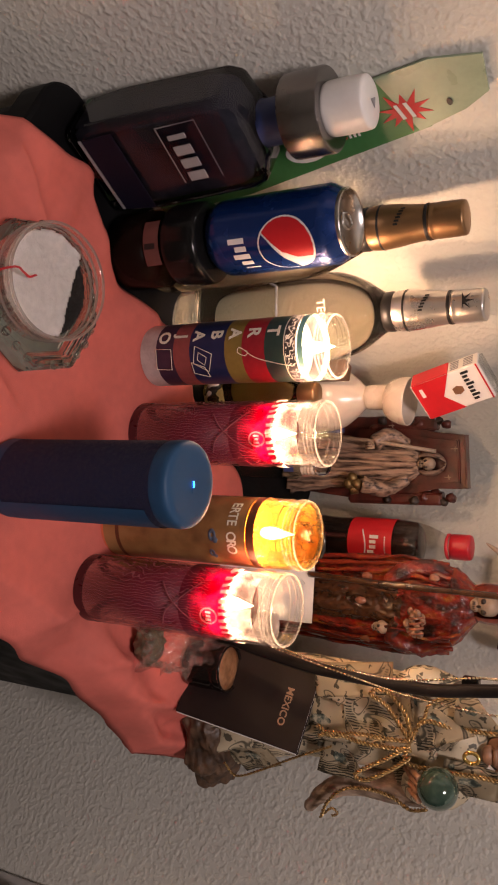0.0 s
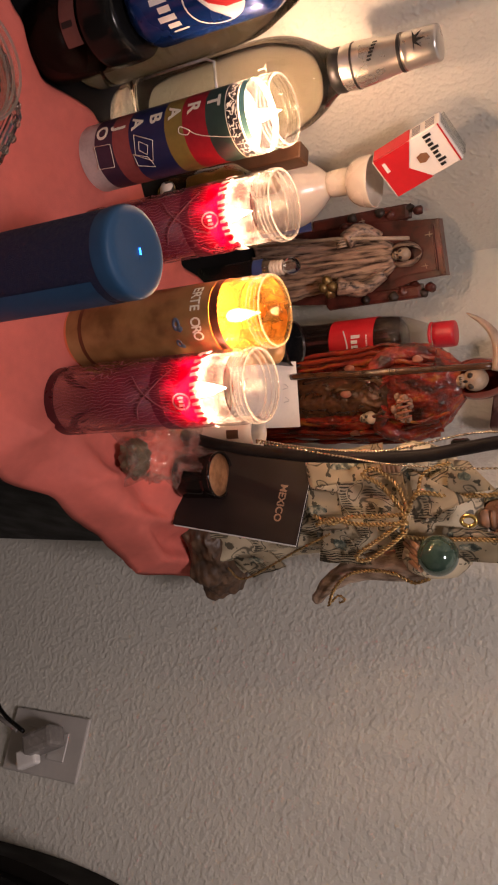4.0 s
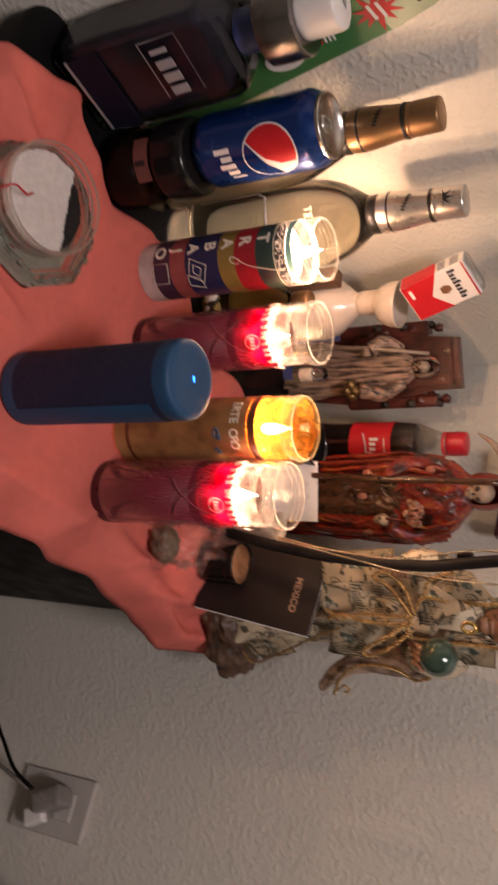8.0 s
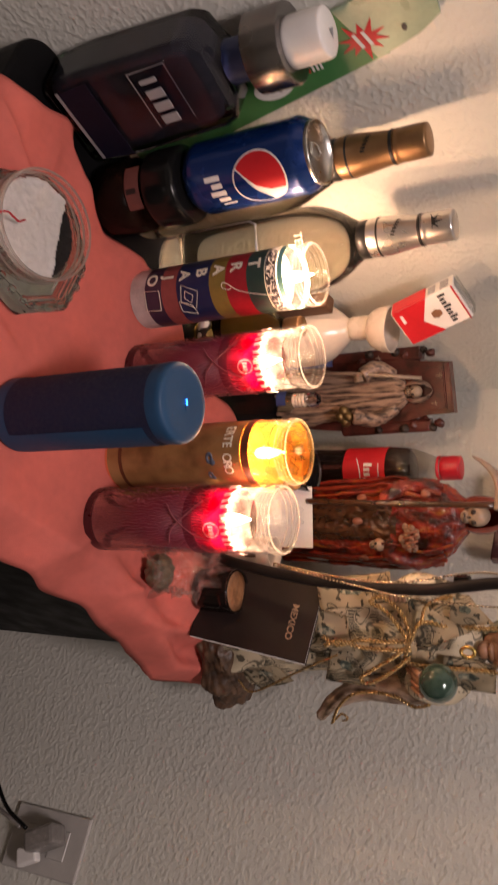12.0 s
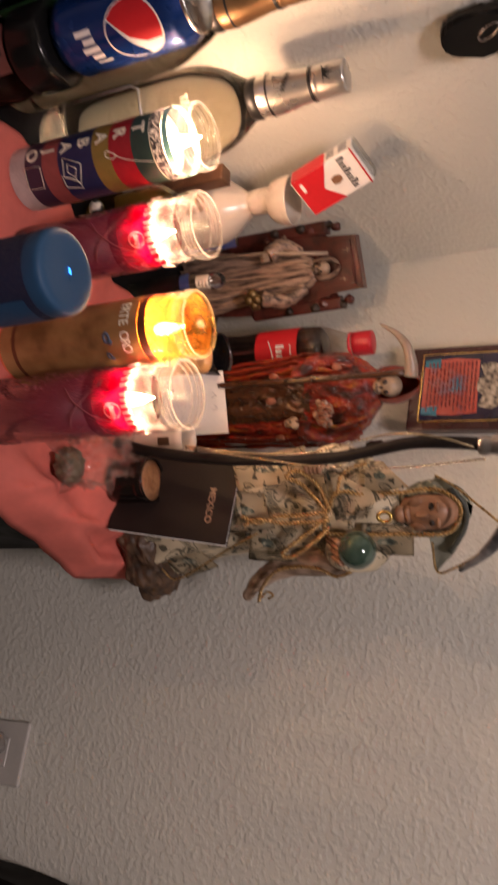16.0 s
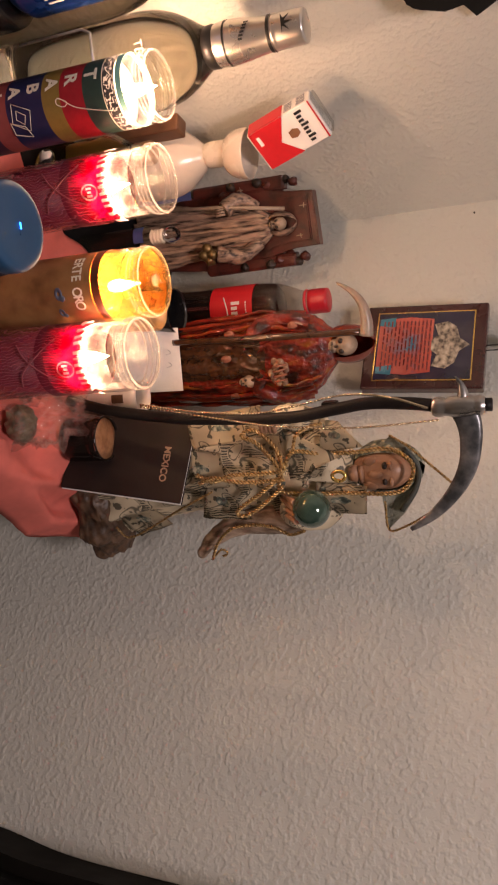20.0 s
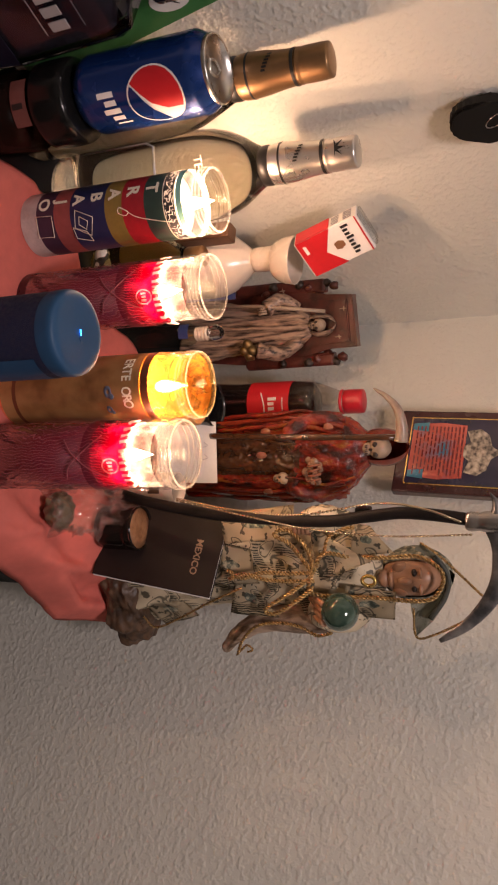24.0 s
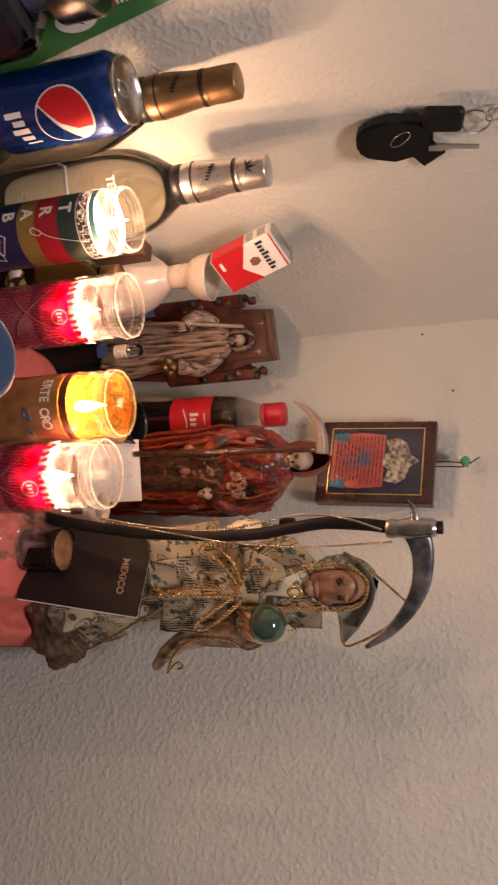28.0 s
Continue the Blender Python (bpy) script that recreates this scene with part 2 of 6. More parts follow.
def in_recesses(name, high, low, scale, rough=0.5, coat=0.0, relief=0.4, stretch=1.0):
    """Antiqued cast resin: a pale coat rubbed off the high spots of a fine carved relief, dark stain in between."""
    m, t, b = nodes_of(name)
    n = texture(t, "ShaderNodeTexNoise", scale, 6.0)
    mp = t.nodes.new("ShaderNodeMapping")
    mp.inputs["Scale"].default_value = (1, 1, stretch)
    link(t, n.inputs["Vector"].links[0].from_socket, mp.inputs["Vector"])
    link(t, mp.outputs[0], n.inputs["Vector"])
    mul = t.nodes.new("ShaderNodeMath")
    mul.operation = "MULTIPLY"
    link(t, n.outputs["Fac"], mul.inputs[0])
    mul.inputs[1].default_value = 1.0
    r = ramp(t, mul.outputs[0], [(0.36, low), (0.48, [l * 0.45 + h * 0.55 for l, h in zip(low, high)]), (0.62, high)])
    link(t, r.outputs[0], b.inputs["Base Color"])
    b.inputs["Roughness"].default_value, b.inputs["Coat Weight"].default_value = rough, coat
    bump(t, b, mul.outputs[0], relief, 0.003)
    return m


# ---- building blocks ----


def link_mesh(name, bm, material, parent=None):
    me = bpy.data.meshes.new(name)
    bm.normal_update()
    bm.to_mesh(me)
    bm.free()
    for m in material if isinstance(material, (list, tuple)) else [material]:
        me.materials.append(m)
    ob = new(name, me)
    ob.parent = parent
    return ob


def part(name, bm, material, parent, label="", at=None):
    ob = link_mesh(name, bm, material, parent)
    if label:
        ob["label"] = label
    if at is not None:
        ob.matrix_basis = at if isinstance(at, Matrix) else Matrix.Translation(at)
    return ob


def thing(name, x, y, z, label, category, turn=FACE, group="", tilt=(0, 0)):
    ob = new(name)
    ob.empty_display_size = 0.02
    ob.matrix_basis = pose(x, y, z, tilt[0], tilt[1], turn)
    return tagged(ob, label, category, group)


def smooth(bm):
    for f in bm.faces:
        f.smooth = True
    return bm


def lathe(profile, seg=40, mat=0, bm=None, centre=(0, 0), squash=1.0):
    """Turns a list of (radius, height) round the z axis."""
    bm = bm or bmesh.new()
    rings = []
    for r, z in profile:
        if r < 1e-6:
            rings.append([bm.verts.new((centre[0], centre[1], z))])
        else:
            rings.append([bm.verts.new((centre[0] + r * math.cos(2 * math.pi * i / seg), centre[1] + r * squash * math.sin(2 * math.pi * i / seg), z)) for i in range(seg)])
    for a, b in zip(rings, rings[1:]):
        for i in range(seg):
            j = (i + 1) % seg
            loop = [a[i % len(a)], a[j % len(a)], b[j % len(b)], b[i % len(b)]]
            loop = list(dict.fromkeys(loop))
            if len(loop) > 2:
                try:
                    f = bm.faces.new(loop)
                    f.smooth, f.material_index = True, mat
                except ValueError:
                    pass
    return bm


def crisp(bm, angle=35):
    """Breaks the shading at sharp edges."""
    bm.normal_update()
    for e in bm.edges:
        if len(e.link_faces) == 2 and e.calc_face_angle() > radians(angle):
            e.smooth = False
    return bm


def rounded(points, steps=3, amount=0.35):
    """Rounds the corners of a profile."""
    for _ in range(steps):
        out = [points[0]]
        for a, b in zip(points, points[1:]):
            out.append(tuple(p * 0.75 + q * 0.25 for p, q in zip(a, b)))
            out.append(tuple(p * 0.25 + q * 0.75 for p, q in zip(a, b)))
        points = out + [points[-1]]
    return points


def block(size, centre=(0, 0, 0), bevel=0.0, seg=2, bm=None, mat=0, m=None):
    bm = bm or bmesh.new()
    mat4 = (m or Matrix()) @ Matrix.Translation(centre) @ Matrix.Diagonal((*size, 1))
    made = bmesh.ops.create_cube(bm, size=1, matrix=mat4)["verts"]
    faces = {f for v in made for f in v.link_faces}
    for f in faces:
        f.material_index = mat
    if bevel:
        edges = list({e for v in made for e in v.link_edges})
        res = bmesh.ops.bevel(bm, geom=edges, offset=bevel, segments=seg, affect="EDGES", profile=0.5)
        for f in res["faces"]:
            f.material_index = mat
    return bm


def sweep(points, radius, seg=8, bm=None, mat=0, cap=True):
    """A round bar along points; radius is a number or one for each point."""
    bm = bm or bmesh.new()
    pts = [Vector(p) for p in points]
    radii = radius if isinstance(radius, (list, tuple)) else [radius] * len(pts)
    rings, side = [], None
    for i, p in enumerate(pts):
        d = (pts[min(i + 1, len(pts) - 1)] - pts[max(i - 1, 0)]).normalized()
        if side is None:
            side = d.orthogonal().normalized()
        side = (side - d * side.dot(d)).normalized()
        other = d.cross(side)
        rings.append([bm.verts.new(p + (side * math.cos(2 * math.pi * k / seg) + other * math.sin(2 * math.pi * k / seg)) * radii[i]) for k in range(seg)])
    for a, b in zip(rings, rings[1:]):
        for k in range(seg):
            f = bm.faces.new((a[k], a[(k + 1) % seg], b[(k + 1) % seg], b[k]))
            f.smooth, f.material_index = True, mat
    if cap:
        for r in (rings[0][::-1], rings[-1]):
            f = bm.faces.new(r)
            f.material_index = mat
    return bm


def curve(points, n=24):
    """Catmull-Rom points through the ones given."""
    p = [Vector(q) for q in points]
    p = [2 * p[0] - p[1]] + p + [2 * p[-1] - p[-2]]
    out = []
    for i in range(1, len(p) - 2):
        for k in range(n):
            t = k / n
            out.append(0.5 * (2 * p[i] + (p[i + 1] - p[i - 1]) * t + (2 * p[i - 1] - 5 * p[i] + 4 * p[i + 1] - p[i + 2]) * t * t + (3 * p[i] - p[i - 1] - 3 * p[i + 1] + p[i + 2]) * t ** 3))
    return out + [p[-2]]


def flat(outline, depth, bm=None, mat=0, m=None):
    """A flat piece in the xz plane, its face towards -y, with the given depth."""
    bm = bm or bmesh.new()
    m = m or Matrix()
    front = [bm.verts.new(m @ Vector((x, 0, z))) for x, z in outline]
    back = [bm.verts.new(m @ Vector((x, depth, z))) for x, z in outline]
    fs = [bm.faces.new(front), bm.faces.new(back[::-1])]
    n = len(outline)
    for i in range(n):
        fs.append(bm.faces.new((front[i], back[i], back[(i + 1) % n], front[(i + 1) % n])))
    for f in fs:
        f.material_index = mat
    return bm


def patch(radius, height, a0, a1, z0, bm=None, mat=0, n=12, thick=0.0):
    """A curved label on a cylinder: from angle a0 to a1 (degrees, -90 faces the camera)."""
    bm = bm or bmesh.new()
    cols = [[bm.verts.new((radius * math.cos(radians(a0 + (a1 - a0) * i / n)), radius * math.sin(radians(a0 + (a1 - a0) * i / n)), z0 + height * k)) for k in (0, 1)] for i in range(n + 1)]
    for a, b in zip(cols, cols[1:]):
        f = bm.faces.new((a[0], b[0], b[1], a[1]))
        f.smooth, f.material_index = True, mat
    return bm


def letters(text, size, name, material, parent, at, thick=0.0003, bend=0.0, squeeze=1.0, bold=0.0):
    """Raised lettering in the built-in font, as a mesh; bend: the radius of the cylinder that it lies on."""
    cu = bpy.data.curves.new(name, "FONT")
    cu.body, cu.size, cu.extrude, cu.align_x, cu.align_y = text, size, thick, "CENTER", "CENTER"
    cu.offset = bold
    tmp = bpy.data.objects.new(name, cu)
    scene.collection.objects.link(tmp)
    me = bpy.data.meshes.new_from_object(tmp.evaluated_get(bpy.context.evaluated_depsgraph_get()))
    bpy.data.objects.remove(tmp)
    for v in me.vertices:
        v.co.x *= squeeze
    if bend:
        for v in me.vertices:
            a, r = v.co.x / bend, bend + v.co.z
            v.co = (r * math.sin(a), v.co.y, r * math.cos(a) - bend)
    me.materials.clear()
    me.materials.append(material)
    ob = new(name, me)
    ob.parent, ob.matrix_basis = parent, at
    return ob



# ---- the room ----


def slab(name, lo, hi, material):
    lo, hi = Vector(lo), Vector(hi)
    ob = link_mesh(name, block(hi - lo, (lo + hi) / 2), material)
    return tagged(ob, kind="structure")


ROOM_X, ROOM_Y, ROOM_Z = 2.6, -2.2, 2.4
tagged(slab("wall_west", (WALL_X - 0.12, ROOM_Y, 0), (WALL_X, WALL_Y, ROOM_Z), WALL), "grey-white painted wall with orange-peel texture", "wall")
tagged(slab("wall_north", (WALL_X - 0.12, WALL_Y, 0), (ROOM_X, WALL_Y + 0.12, ROOM_Z), WALL), "grey-white painted wall with orange-peel texture", "wall")
tagged(slab("wall_east", (ROOM_X, ROOM_Y, 0), (ROOM_X + 0.12, WALL_Y + 0.12, ROOM_Z), WALL), "plain painted wall", "wall")
tagged(slab("wall_south", (WALL_X - 0.12, ROOM_Y - 0.12, 0), (ROOM_X + 0.12, ROOM_Y, ROOM_Z), WALL), "plain painted wall", "wall")
tagged(slab("floor", (WALL_X - 0.12, ROOM_Y - 0.12, -0.1), (ROOM_X + 0.12, WALL_Y + 0.12, 0), FLOOR), "dark floor", "floor")
tagged(slab("ceiling", (WALL_X - 0.12, ROOM_Y - 0.12, ROOM_Z), (ROOM_X + 0.12, WALL_Y + 0.12, ROOM_Z + 0.1), CEIL), "white painted ceiling", "ceiling")

# ---- the cabinet and its cloth ----
cab = thing("cabinet", -0.345, 0.5, 0, "black lacquered cabinet under the altar", "cabinet", turn=0)
CAB = (-0.556, -0.165, 0.262, 0.9)   # its sides: x, x, y, y
cx, cy = (CAB[0] + CAB[1]) / 2 + 0.345, (CAB[2] + CAB[3]) / 2 - 0.5


def rounded_slab(x0, x1, y0, y1, z0, z1, r, edge=0.004):
    """A board with rounded corners and a softened upper edge."""
    bm = bmesh.new()
    rings = []
    for inset, z in ((0, z0), (0, z1 - edge), (edge * 0.3, z1 - edge * 0.3), (edge, z1)):
        ring = []
        for qx, qy, a0 in ((x1 - r, y1 - r, 0), (x0 + r, y1 - r, 90), (x0 + r, y0 + r, 180), (x1 - r, y0 + r, 270)):
            for k in range(9):
                a = radians(a0 + 90 * k / 8)
                ring.append(bm.verts.new((qx + (r - inset) * math.cos(a), qy + (r - inset) * math.sin(a), z)))
        rings.append(ring)
    n = len(rings[0])
    for p, q in zip(rings, rings[1:]):
        for i in range(n):
            bm.faces.new((p[i], p[(i + 1) % n], q[(i + 1) % n], q[i]))
    bm.faces.new(rings[0][::-1])
    bm.faces.new(rings[-1])
    return bm


hx, hy = (CAB[1] - CAB[0]) / 2, (CAB[3] - CAB[2]) / 2
part("top", rounded_slab(cx - hx, cx + hx, cy - hy, cy + hy, TABLE - 0.033, TABLE - 0.003, 0.035), BLACK, cab)
part("body", rounded_slab(cx - hx + 0.005, cx + hx - 0.005, cy - hy + 0.01, cy + hy - 0.01, 0, TABLE - 0.036, 0.03), BLACK, cab)

# the cloth: a sheet laid askew, hanging over the edges
def edge_fold(x, y, left, right):
    """Creases that run in from the edges of the cloth."""
    d = min(x - left, right - x)
    f = max(0.0, 1 - d / 0.06)
    crease = 0.011 * f * (0.5 + 0.5 * math.sin(y * 74 + x * 30 + 2 * noise.noise(Vector((x * 20, y * 20, 1)))))
    for cx, cy, dx, dy in ((-0.46, 0.24, 0.45, 0.9), (-0.44, 0.22, 0.7, 0.7), (-0.13, 0.62, -0.2, 1.0), (-0.2, 0.36, 0.8, 0.6), (-0.16, 0.66, -0.6, 0.8), (-0.14, 0.7, -0.8, 0.35), (-0.49, 0.33, 0.9, 0.1), (-0.13, 0.56, -0.5, 0.9), (-0.14, 0.5, -0.75, 0.6), (-0.12, 0.74, -0.95, -0.15), (-0.3, 0.27, 0.2, 1.0)):
        k = abs((x - cx) * dy - (y - cy) * dx) / math.hypot(dx, dy)
        along = ((x - cx) * dx + (y - cy) * dy) / math.hypot(dx, dy)
        if 0 < along < 0.12:
            crease += 0.0075 * math.exp(-(k / 0.005) ** 2) * math.sin(math.pi * along / 0.12)
    if x > (left + right) / 2 and y > 0.55:
        k = min(1.0, (y - 0.55) / 0.08)
        d = right - x
        crease += k * (0.024 * math.exp(-((d - 0.016) / 0.012) ** 2) + 0.013 * math.exp(-((d - 0.05 - 0.02 * math.sin(y * 17)) / 0.01) ** 2))
    return crease


def cloth_sheet():
    bm = bmesh.new()
    n, mm = 110, 90
    grid = []
    for i in range(n + 1):
        row = []
        for j in range(mm + 1):
            s, t = i / n, j / mm
            y = 0.14 + 0.68 * s
            left = np.interp(y, [0.14, 0.25, 0.34, 0.37, 0.42, 0.51, 0.58, 0.82], [-0.43, -0.47, -0.505, -0.47, -0.45, -0.47, -0.44, -0.38])
            right = np.interp(y, [0.14, 0.47, 0.55, 0.65, 0.74, 0.82], [-0.115, -0.125, -0.128, -0.118, -0.1, -0.12])
            right = right + 0.005 * noise.noise(Vector((7.0, y * 16, 0))) + 0.001 * noise.noise(Vector((3.0, y * 60, 0)))
            left = left + 0.006 * noise.noise(Vector((1.0, y * 25, 0)))
            x = left + (right - left) * t
            z = TABLE + 0.002 + 0.0026 * (noise.noise(Vector((x * 14, y * 9, 0.3))) + 0.6) + edge_fold(x, y, left, right) + 0.021 * math.exp(-(math.hypot(x + 0.193, y - 0.7) / 0.034) ** 4)
            drop = max(0.0, x - (CAB[1] + 0.005))
            if drop > 0:
                z -= min(drop * 0.9, 0.05) + 0.006 * math.sin(y * 60) * drop * 20
            fr = max(0.0, CAB[2] - y)
            if fr > 0:
                z -= fr * 1.0
            rim = min(j, mm - j, n - i)
            if rim < 2 and fr <= 0:
                z -= 0.0022 * (2 - rim)   # the edge turns down
            row.append(bm.verts.new((x, y, max(z, TABLE - 0.001) if drop <= 0 and fr <= 0 else z)))
        grid.append(row)
    for a, b in zip(grid, grid[1:]):
        for j in range(mm):
            f = bm.faces.new((a[j], a[j + 1], b[j + 1], b[j]))
            f.smooth = True
    return bm


cloth = tagged(link_mesh("cloth", cloth_sheet(), CLOTH), "coral pink cloth spread over the black cabinet", "cloth")
md = cloth.modifiers.new("thickness", "SOLIDIFY")
md.thickness, md.offset = 0.0015, -1
T0 = TABLE + 0.0035   # what stands on the cloth

# ---- candles ----
R, H = 0.029, 0.195
JAR_GLASS = clear("jar_glass", (0.985, 0.98, 0.97), 0.02, 0.7, 0.002, 0.01)
GLASS_AMBER = clear("amber_glass", (1.0, 0.8, 0.42), 0.02, 0.8, 0.02)
RIM_GLASS = clear("lip_glass", (0.95, 0.93, 0.9), 0.05, 0.9, 0.12)
THREAD_GLASS = clear("thread_glass", (0.9, 0.88, 0.86), 0.05, 0.9, 0.05)
WARM = (1.0, 0.6, 0.38)
RED_WAX = surface("red_wax", (0.15, 0.003, 0.018), 0.6, sss=0.6, sss_radius=(1.6, 0.1, 0.12))
RED_LINES = line_print("robe_line_print", (0.36, 0.09, 0.11), 120, 0.86, 0.97, 16.0, warp=60.0, through=0.0)
WHITE_LINES = line_print("white_lace_print", (0.7, 0.62, 0.58), 62, 0.5, 0.62, 6.0, through=0.5)
SCROLLS = line_print("white_scroll_print", (0.62, 0.6, 0.55), 75, 0.72, 0.84, 14.0, "DIAGONAL", 150.0, through=0.05)
DARK_RED_FILM = surface("dark_red_film", (0.055, 0.008, 0.012), 0.3)
GOLD_WAX = surface("amber_wax", (0.8, 0.42, 0.07), 0.5, sss=0.9, sss_radius=(1.2, 0.6, 0.15))
GOLD_PRINT = blotches("tan_print", [(0.35, (0.17, 0.075, 0.026)), (0.5, (0.32, 0.155, 0.055)), (0.7, (0.42, 0.23, 0.09))], 26.0, 0.3)
BROWN_PRINT = surface("brown_print", (0.12, 0.035, 0.015), 0.35)
GREY_PRINT = surface("grey_icon_print", (0.1, 0.12, 0.17), 0.4)
CREAM_INK = surface("cream_ink", (0.85, 0.78, 0.62), 0.5, vary=0.03)
PALE_WAX = surface("pale_wax", (0.66, 0.59, 0.55), 0.5, sss=0.25, sss_radius=(1, 0.6, 0.4))
TEAL = surface("teal_ring_print", (0.2, 0.48, 0.42), 0.4)
BANDS = height_bands("banded_print", 0.2, [(0.0, (0.06, 0.03, 0.06)), (0.04, (0.38, 0.09, 0.08)), (0.058, (0.02, 0.028, 0.1)), (0.096, (0.33, 0.22, 0.05)), (0.114, (0.45, 0.02, 0.03)), (0.136, (0.035, 0.075, 0.06)), (0.155, (0.02, 0.02, 0.025))])


def glow_film(name, colour, part_seen):
    """Thin, mostly clear film, scatters the flame's light; in jars it imitates glare."""
    m, t, b = nodes_of(name)
    t.nodes.remove(b)
    a, d, mix = (t.nodes.new(k) for k in ("ShaderNodeBsdfTransparent", "ShaderNodeBsdfTranslucent", "ShaderNodeMixShader"))
    d.inputs[0].default_value = (*colour, 1)
    n = texture(t, "ShaderNodeTexNoise", 75.0, 3.0)
    r = ramp(t, n.outputs["Fac"], [(0.38, (part_seen * 0.35,) * 3), (0.62, (min(1, part_seen * 1.7),) * 3)])
    link(t, r.outputs[0], mix.inputs[0])
    link(t, a.outputs[0], mix.inputs[1])
    link(t, d.outputs[0], mix.inputs[2])
    link(t, mix.outputs[0], t.nodes["Material Output"].inputs[0])
    return m


FILM_CLEAR = glow_film("white_glow_film", (1.0, 0.88, 0.82), 0.05)
FILM_FAINT = glow_film("faint_glow_film", (1.0, 0.88, 0.82), 0.018)
FILM_THICK = glow_film("thick_glow_film", (1.0, 0.88, 0.86), 0.18)
FILM_AMBER = glow_film("amber_glow_film", (0.8, 0.32, 0.04), 0.42)


def candle(x, y, label, wax, wax_top, power, glass=None, film_material=None, wall=None, wall_top=0.153):
    film_material, glass = film_material or FILM_CLEAR, glass or JAR_GLASS
    lower_film = FILM_THICK if wall else film_material
    x, y = x - V.x * 0.008, y - V.y * 0.008
    c = thing("candle", x, y, T0, label, "candle", group="candles on the altar")
    prof = [(0, 0.0), (R * 0.9, 0.0), (R, 0.004), (R, H - 0.017), (R * 0.97, H - 0.0145), (R * 0.93, H - 0.0125), (R * 0.93, H - 0.0108), (R * 0.97, H - 0.0092), (R * 0.985, H - 0.0078), (R * 0.965, H - 0.0062), (R * 0.985, H - 0.0044), (R * 0.965, H - 0.002), (R * 0.955, H - 0.0006), (R * 0.935, H), (R * 0.915, H - 0.001), (R * 0.905, H - 0.006), (R * 0.88, H - 0.0105), (R * 0.88, H - 0.013), (R - 0.0018, H - 0.018), (R - 0.0018, 0.008), (0, 0.008)]
    jar = part("glass_jar", lathe(prof, 56), glass, c, "tall glass jar with threaded rim")
    jar.visible_shadow = False
    fill = part("wax", lathe([(0, 0.0085), (R - 0.002, 0.0085), (R - 0.002, wax_top), (R - 0.006, wax_top - 0.001), (0.006, wax_top - 0.004), (0, wax_top - 0.004)], 40), wax, c)
    low = wall_top - 0.002 if wall else wax_top
    fire = wax_top + (0.014 if wall else 0.0)   # where the wick ends and the flame begins
    mid = H - 0.018
    # two added shells that whiten the upper glass like the flame's glare
    for z0, z1, m in ((low, mid, lower_film), (mid, H - 0.004, film_material)):
        film = part("glow_film", lathe([(R - 0.0022 if z0 < mid else R * 0.87, z0), (R - 0.0022 if z0 < mid else R * 0.87, (z0 + z1) / 2), (R - 0.0022 if z0 < mid else R * 0.89, z1)], 48), m, c, "thin film added inside the glass to imitate the flame's glare")
        film.visible_shadow = False
    rim = part("rim_edge", lathe([(R * 0.955 + 0.0007 * math.cos(a), H - 0.0012 + 0.0007 * math.sin(a)) for a in np.linspace(0, 2 * math.pi, 9)], 56), RIM_GLASS, jar, "bright rounded glass lip")
    rim.visible_shadow = False
    for r, z, w in ((0.93, H - 0.0012, 0.0009), (0.985, H - 0.0044, 0.0006), (0.985, H - 0.0078, 0.0006), (0.925, H - 0.0118, 0.0008)):
        ring = part("glass_thread", lathe([(R * r + w * math.cos(a), z + w * math.sin(a)) for a in np.linspace(0, 2 * math.pi, 9)], 56), THREAD_GLASS, jar)
        ring.visible_shadow = False
    part("wick", sweep([(0, 0, wax_top - 0.004), (0.0004, 0, wax_top + 0.002), (0.0012, 0.0004, fire + 0.007)], 0.0008, 6), BLACK, fill)
    fl = part("flame", lathe(rounded([(0, 0), (0.0036, 0.001), (0.0056, 0.008), (0.0046, 0.016), (0.002, 0.024), (0, 0.031)], 2), 20), FLAME, c, at=(0, 0, fire + 0.003))
    fl.visible_shadow = False
    if wall:
        part("wax_wall", lathe([(R - 0.0021, wax_top), (R - 0.0021, (wax_top + wall_top) / 2), (R - 0.0021, wall_top), (R - 0.003, wall_top + 0.001), (R - 0.0042, wall_top - 0.002), (R - 0.006, wax_top)], 48), wall, c, "thin glowing wall of wax round the pool")
    lamp("candle_light", "POINT", Vector((x, y, T0 + fire + 0.015)), power, WARM, 0.006)
    return c


def band(c, name, z0, z1, material, off=0.0003, label=""):
    ob = part(name, lathe([(R + off, z0), (R + off, z1)], 56), material, c, label)
    ob.visible_shadow = False
    return ob


def on_jar(angle, z, off=0.0008):
    """A spot on the jar's side, lettering facing outwards; angle 0 looks at the camera, positive to the right."""
    return pose(0, 0, z, 0, 0, angle) @ pose(0, -(R + off), 0, 90, 0, 0)


# the banded one: seven stacked letters, a lace ring, small outline drawings
work = candle(-0.434, 0.508, "lit glass candle with stacked white letters on coloured bands", PALE_WAX, 0.158, 0.68, film_material=FILM_FAINT)
band(work, "printed_label", 0.021, 0.1675, BANDS)
band(work, "frosted_foot", 0.003, 0.021, surface("frosted_pale_glass", (0.5, 0.43, 0.4), 0.35, vary=0.15, scale=60), label="pale frosted foot of the jar")
band(work, "teal_ring", 0.168, 0.1735, TEAL)
band(work, "lace_print", 0.157, 0.1662, SCROLLS, 0.0006)
for z in (0.1555, 0.1666):
    band(work, "white_ring", z, z + 0.0008, CREAM_INK, 0.0006)
for k, ch in enumerate("OJABART"):
    letters(ch, 0.0165, "printed_letter", CREAM_INK, work, on_jar(-27, 0.029 + 0.0192 * k), 0.0001, R, 1.0, 0.0005)


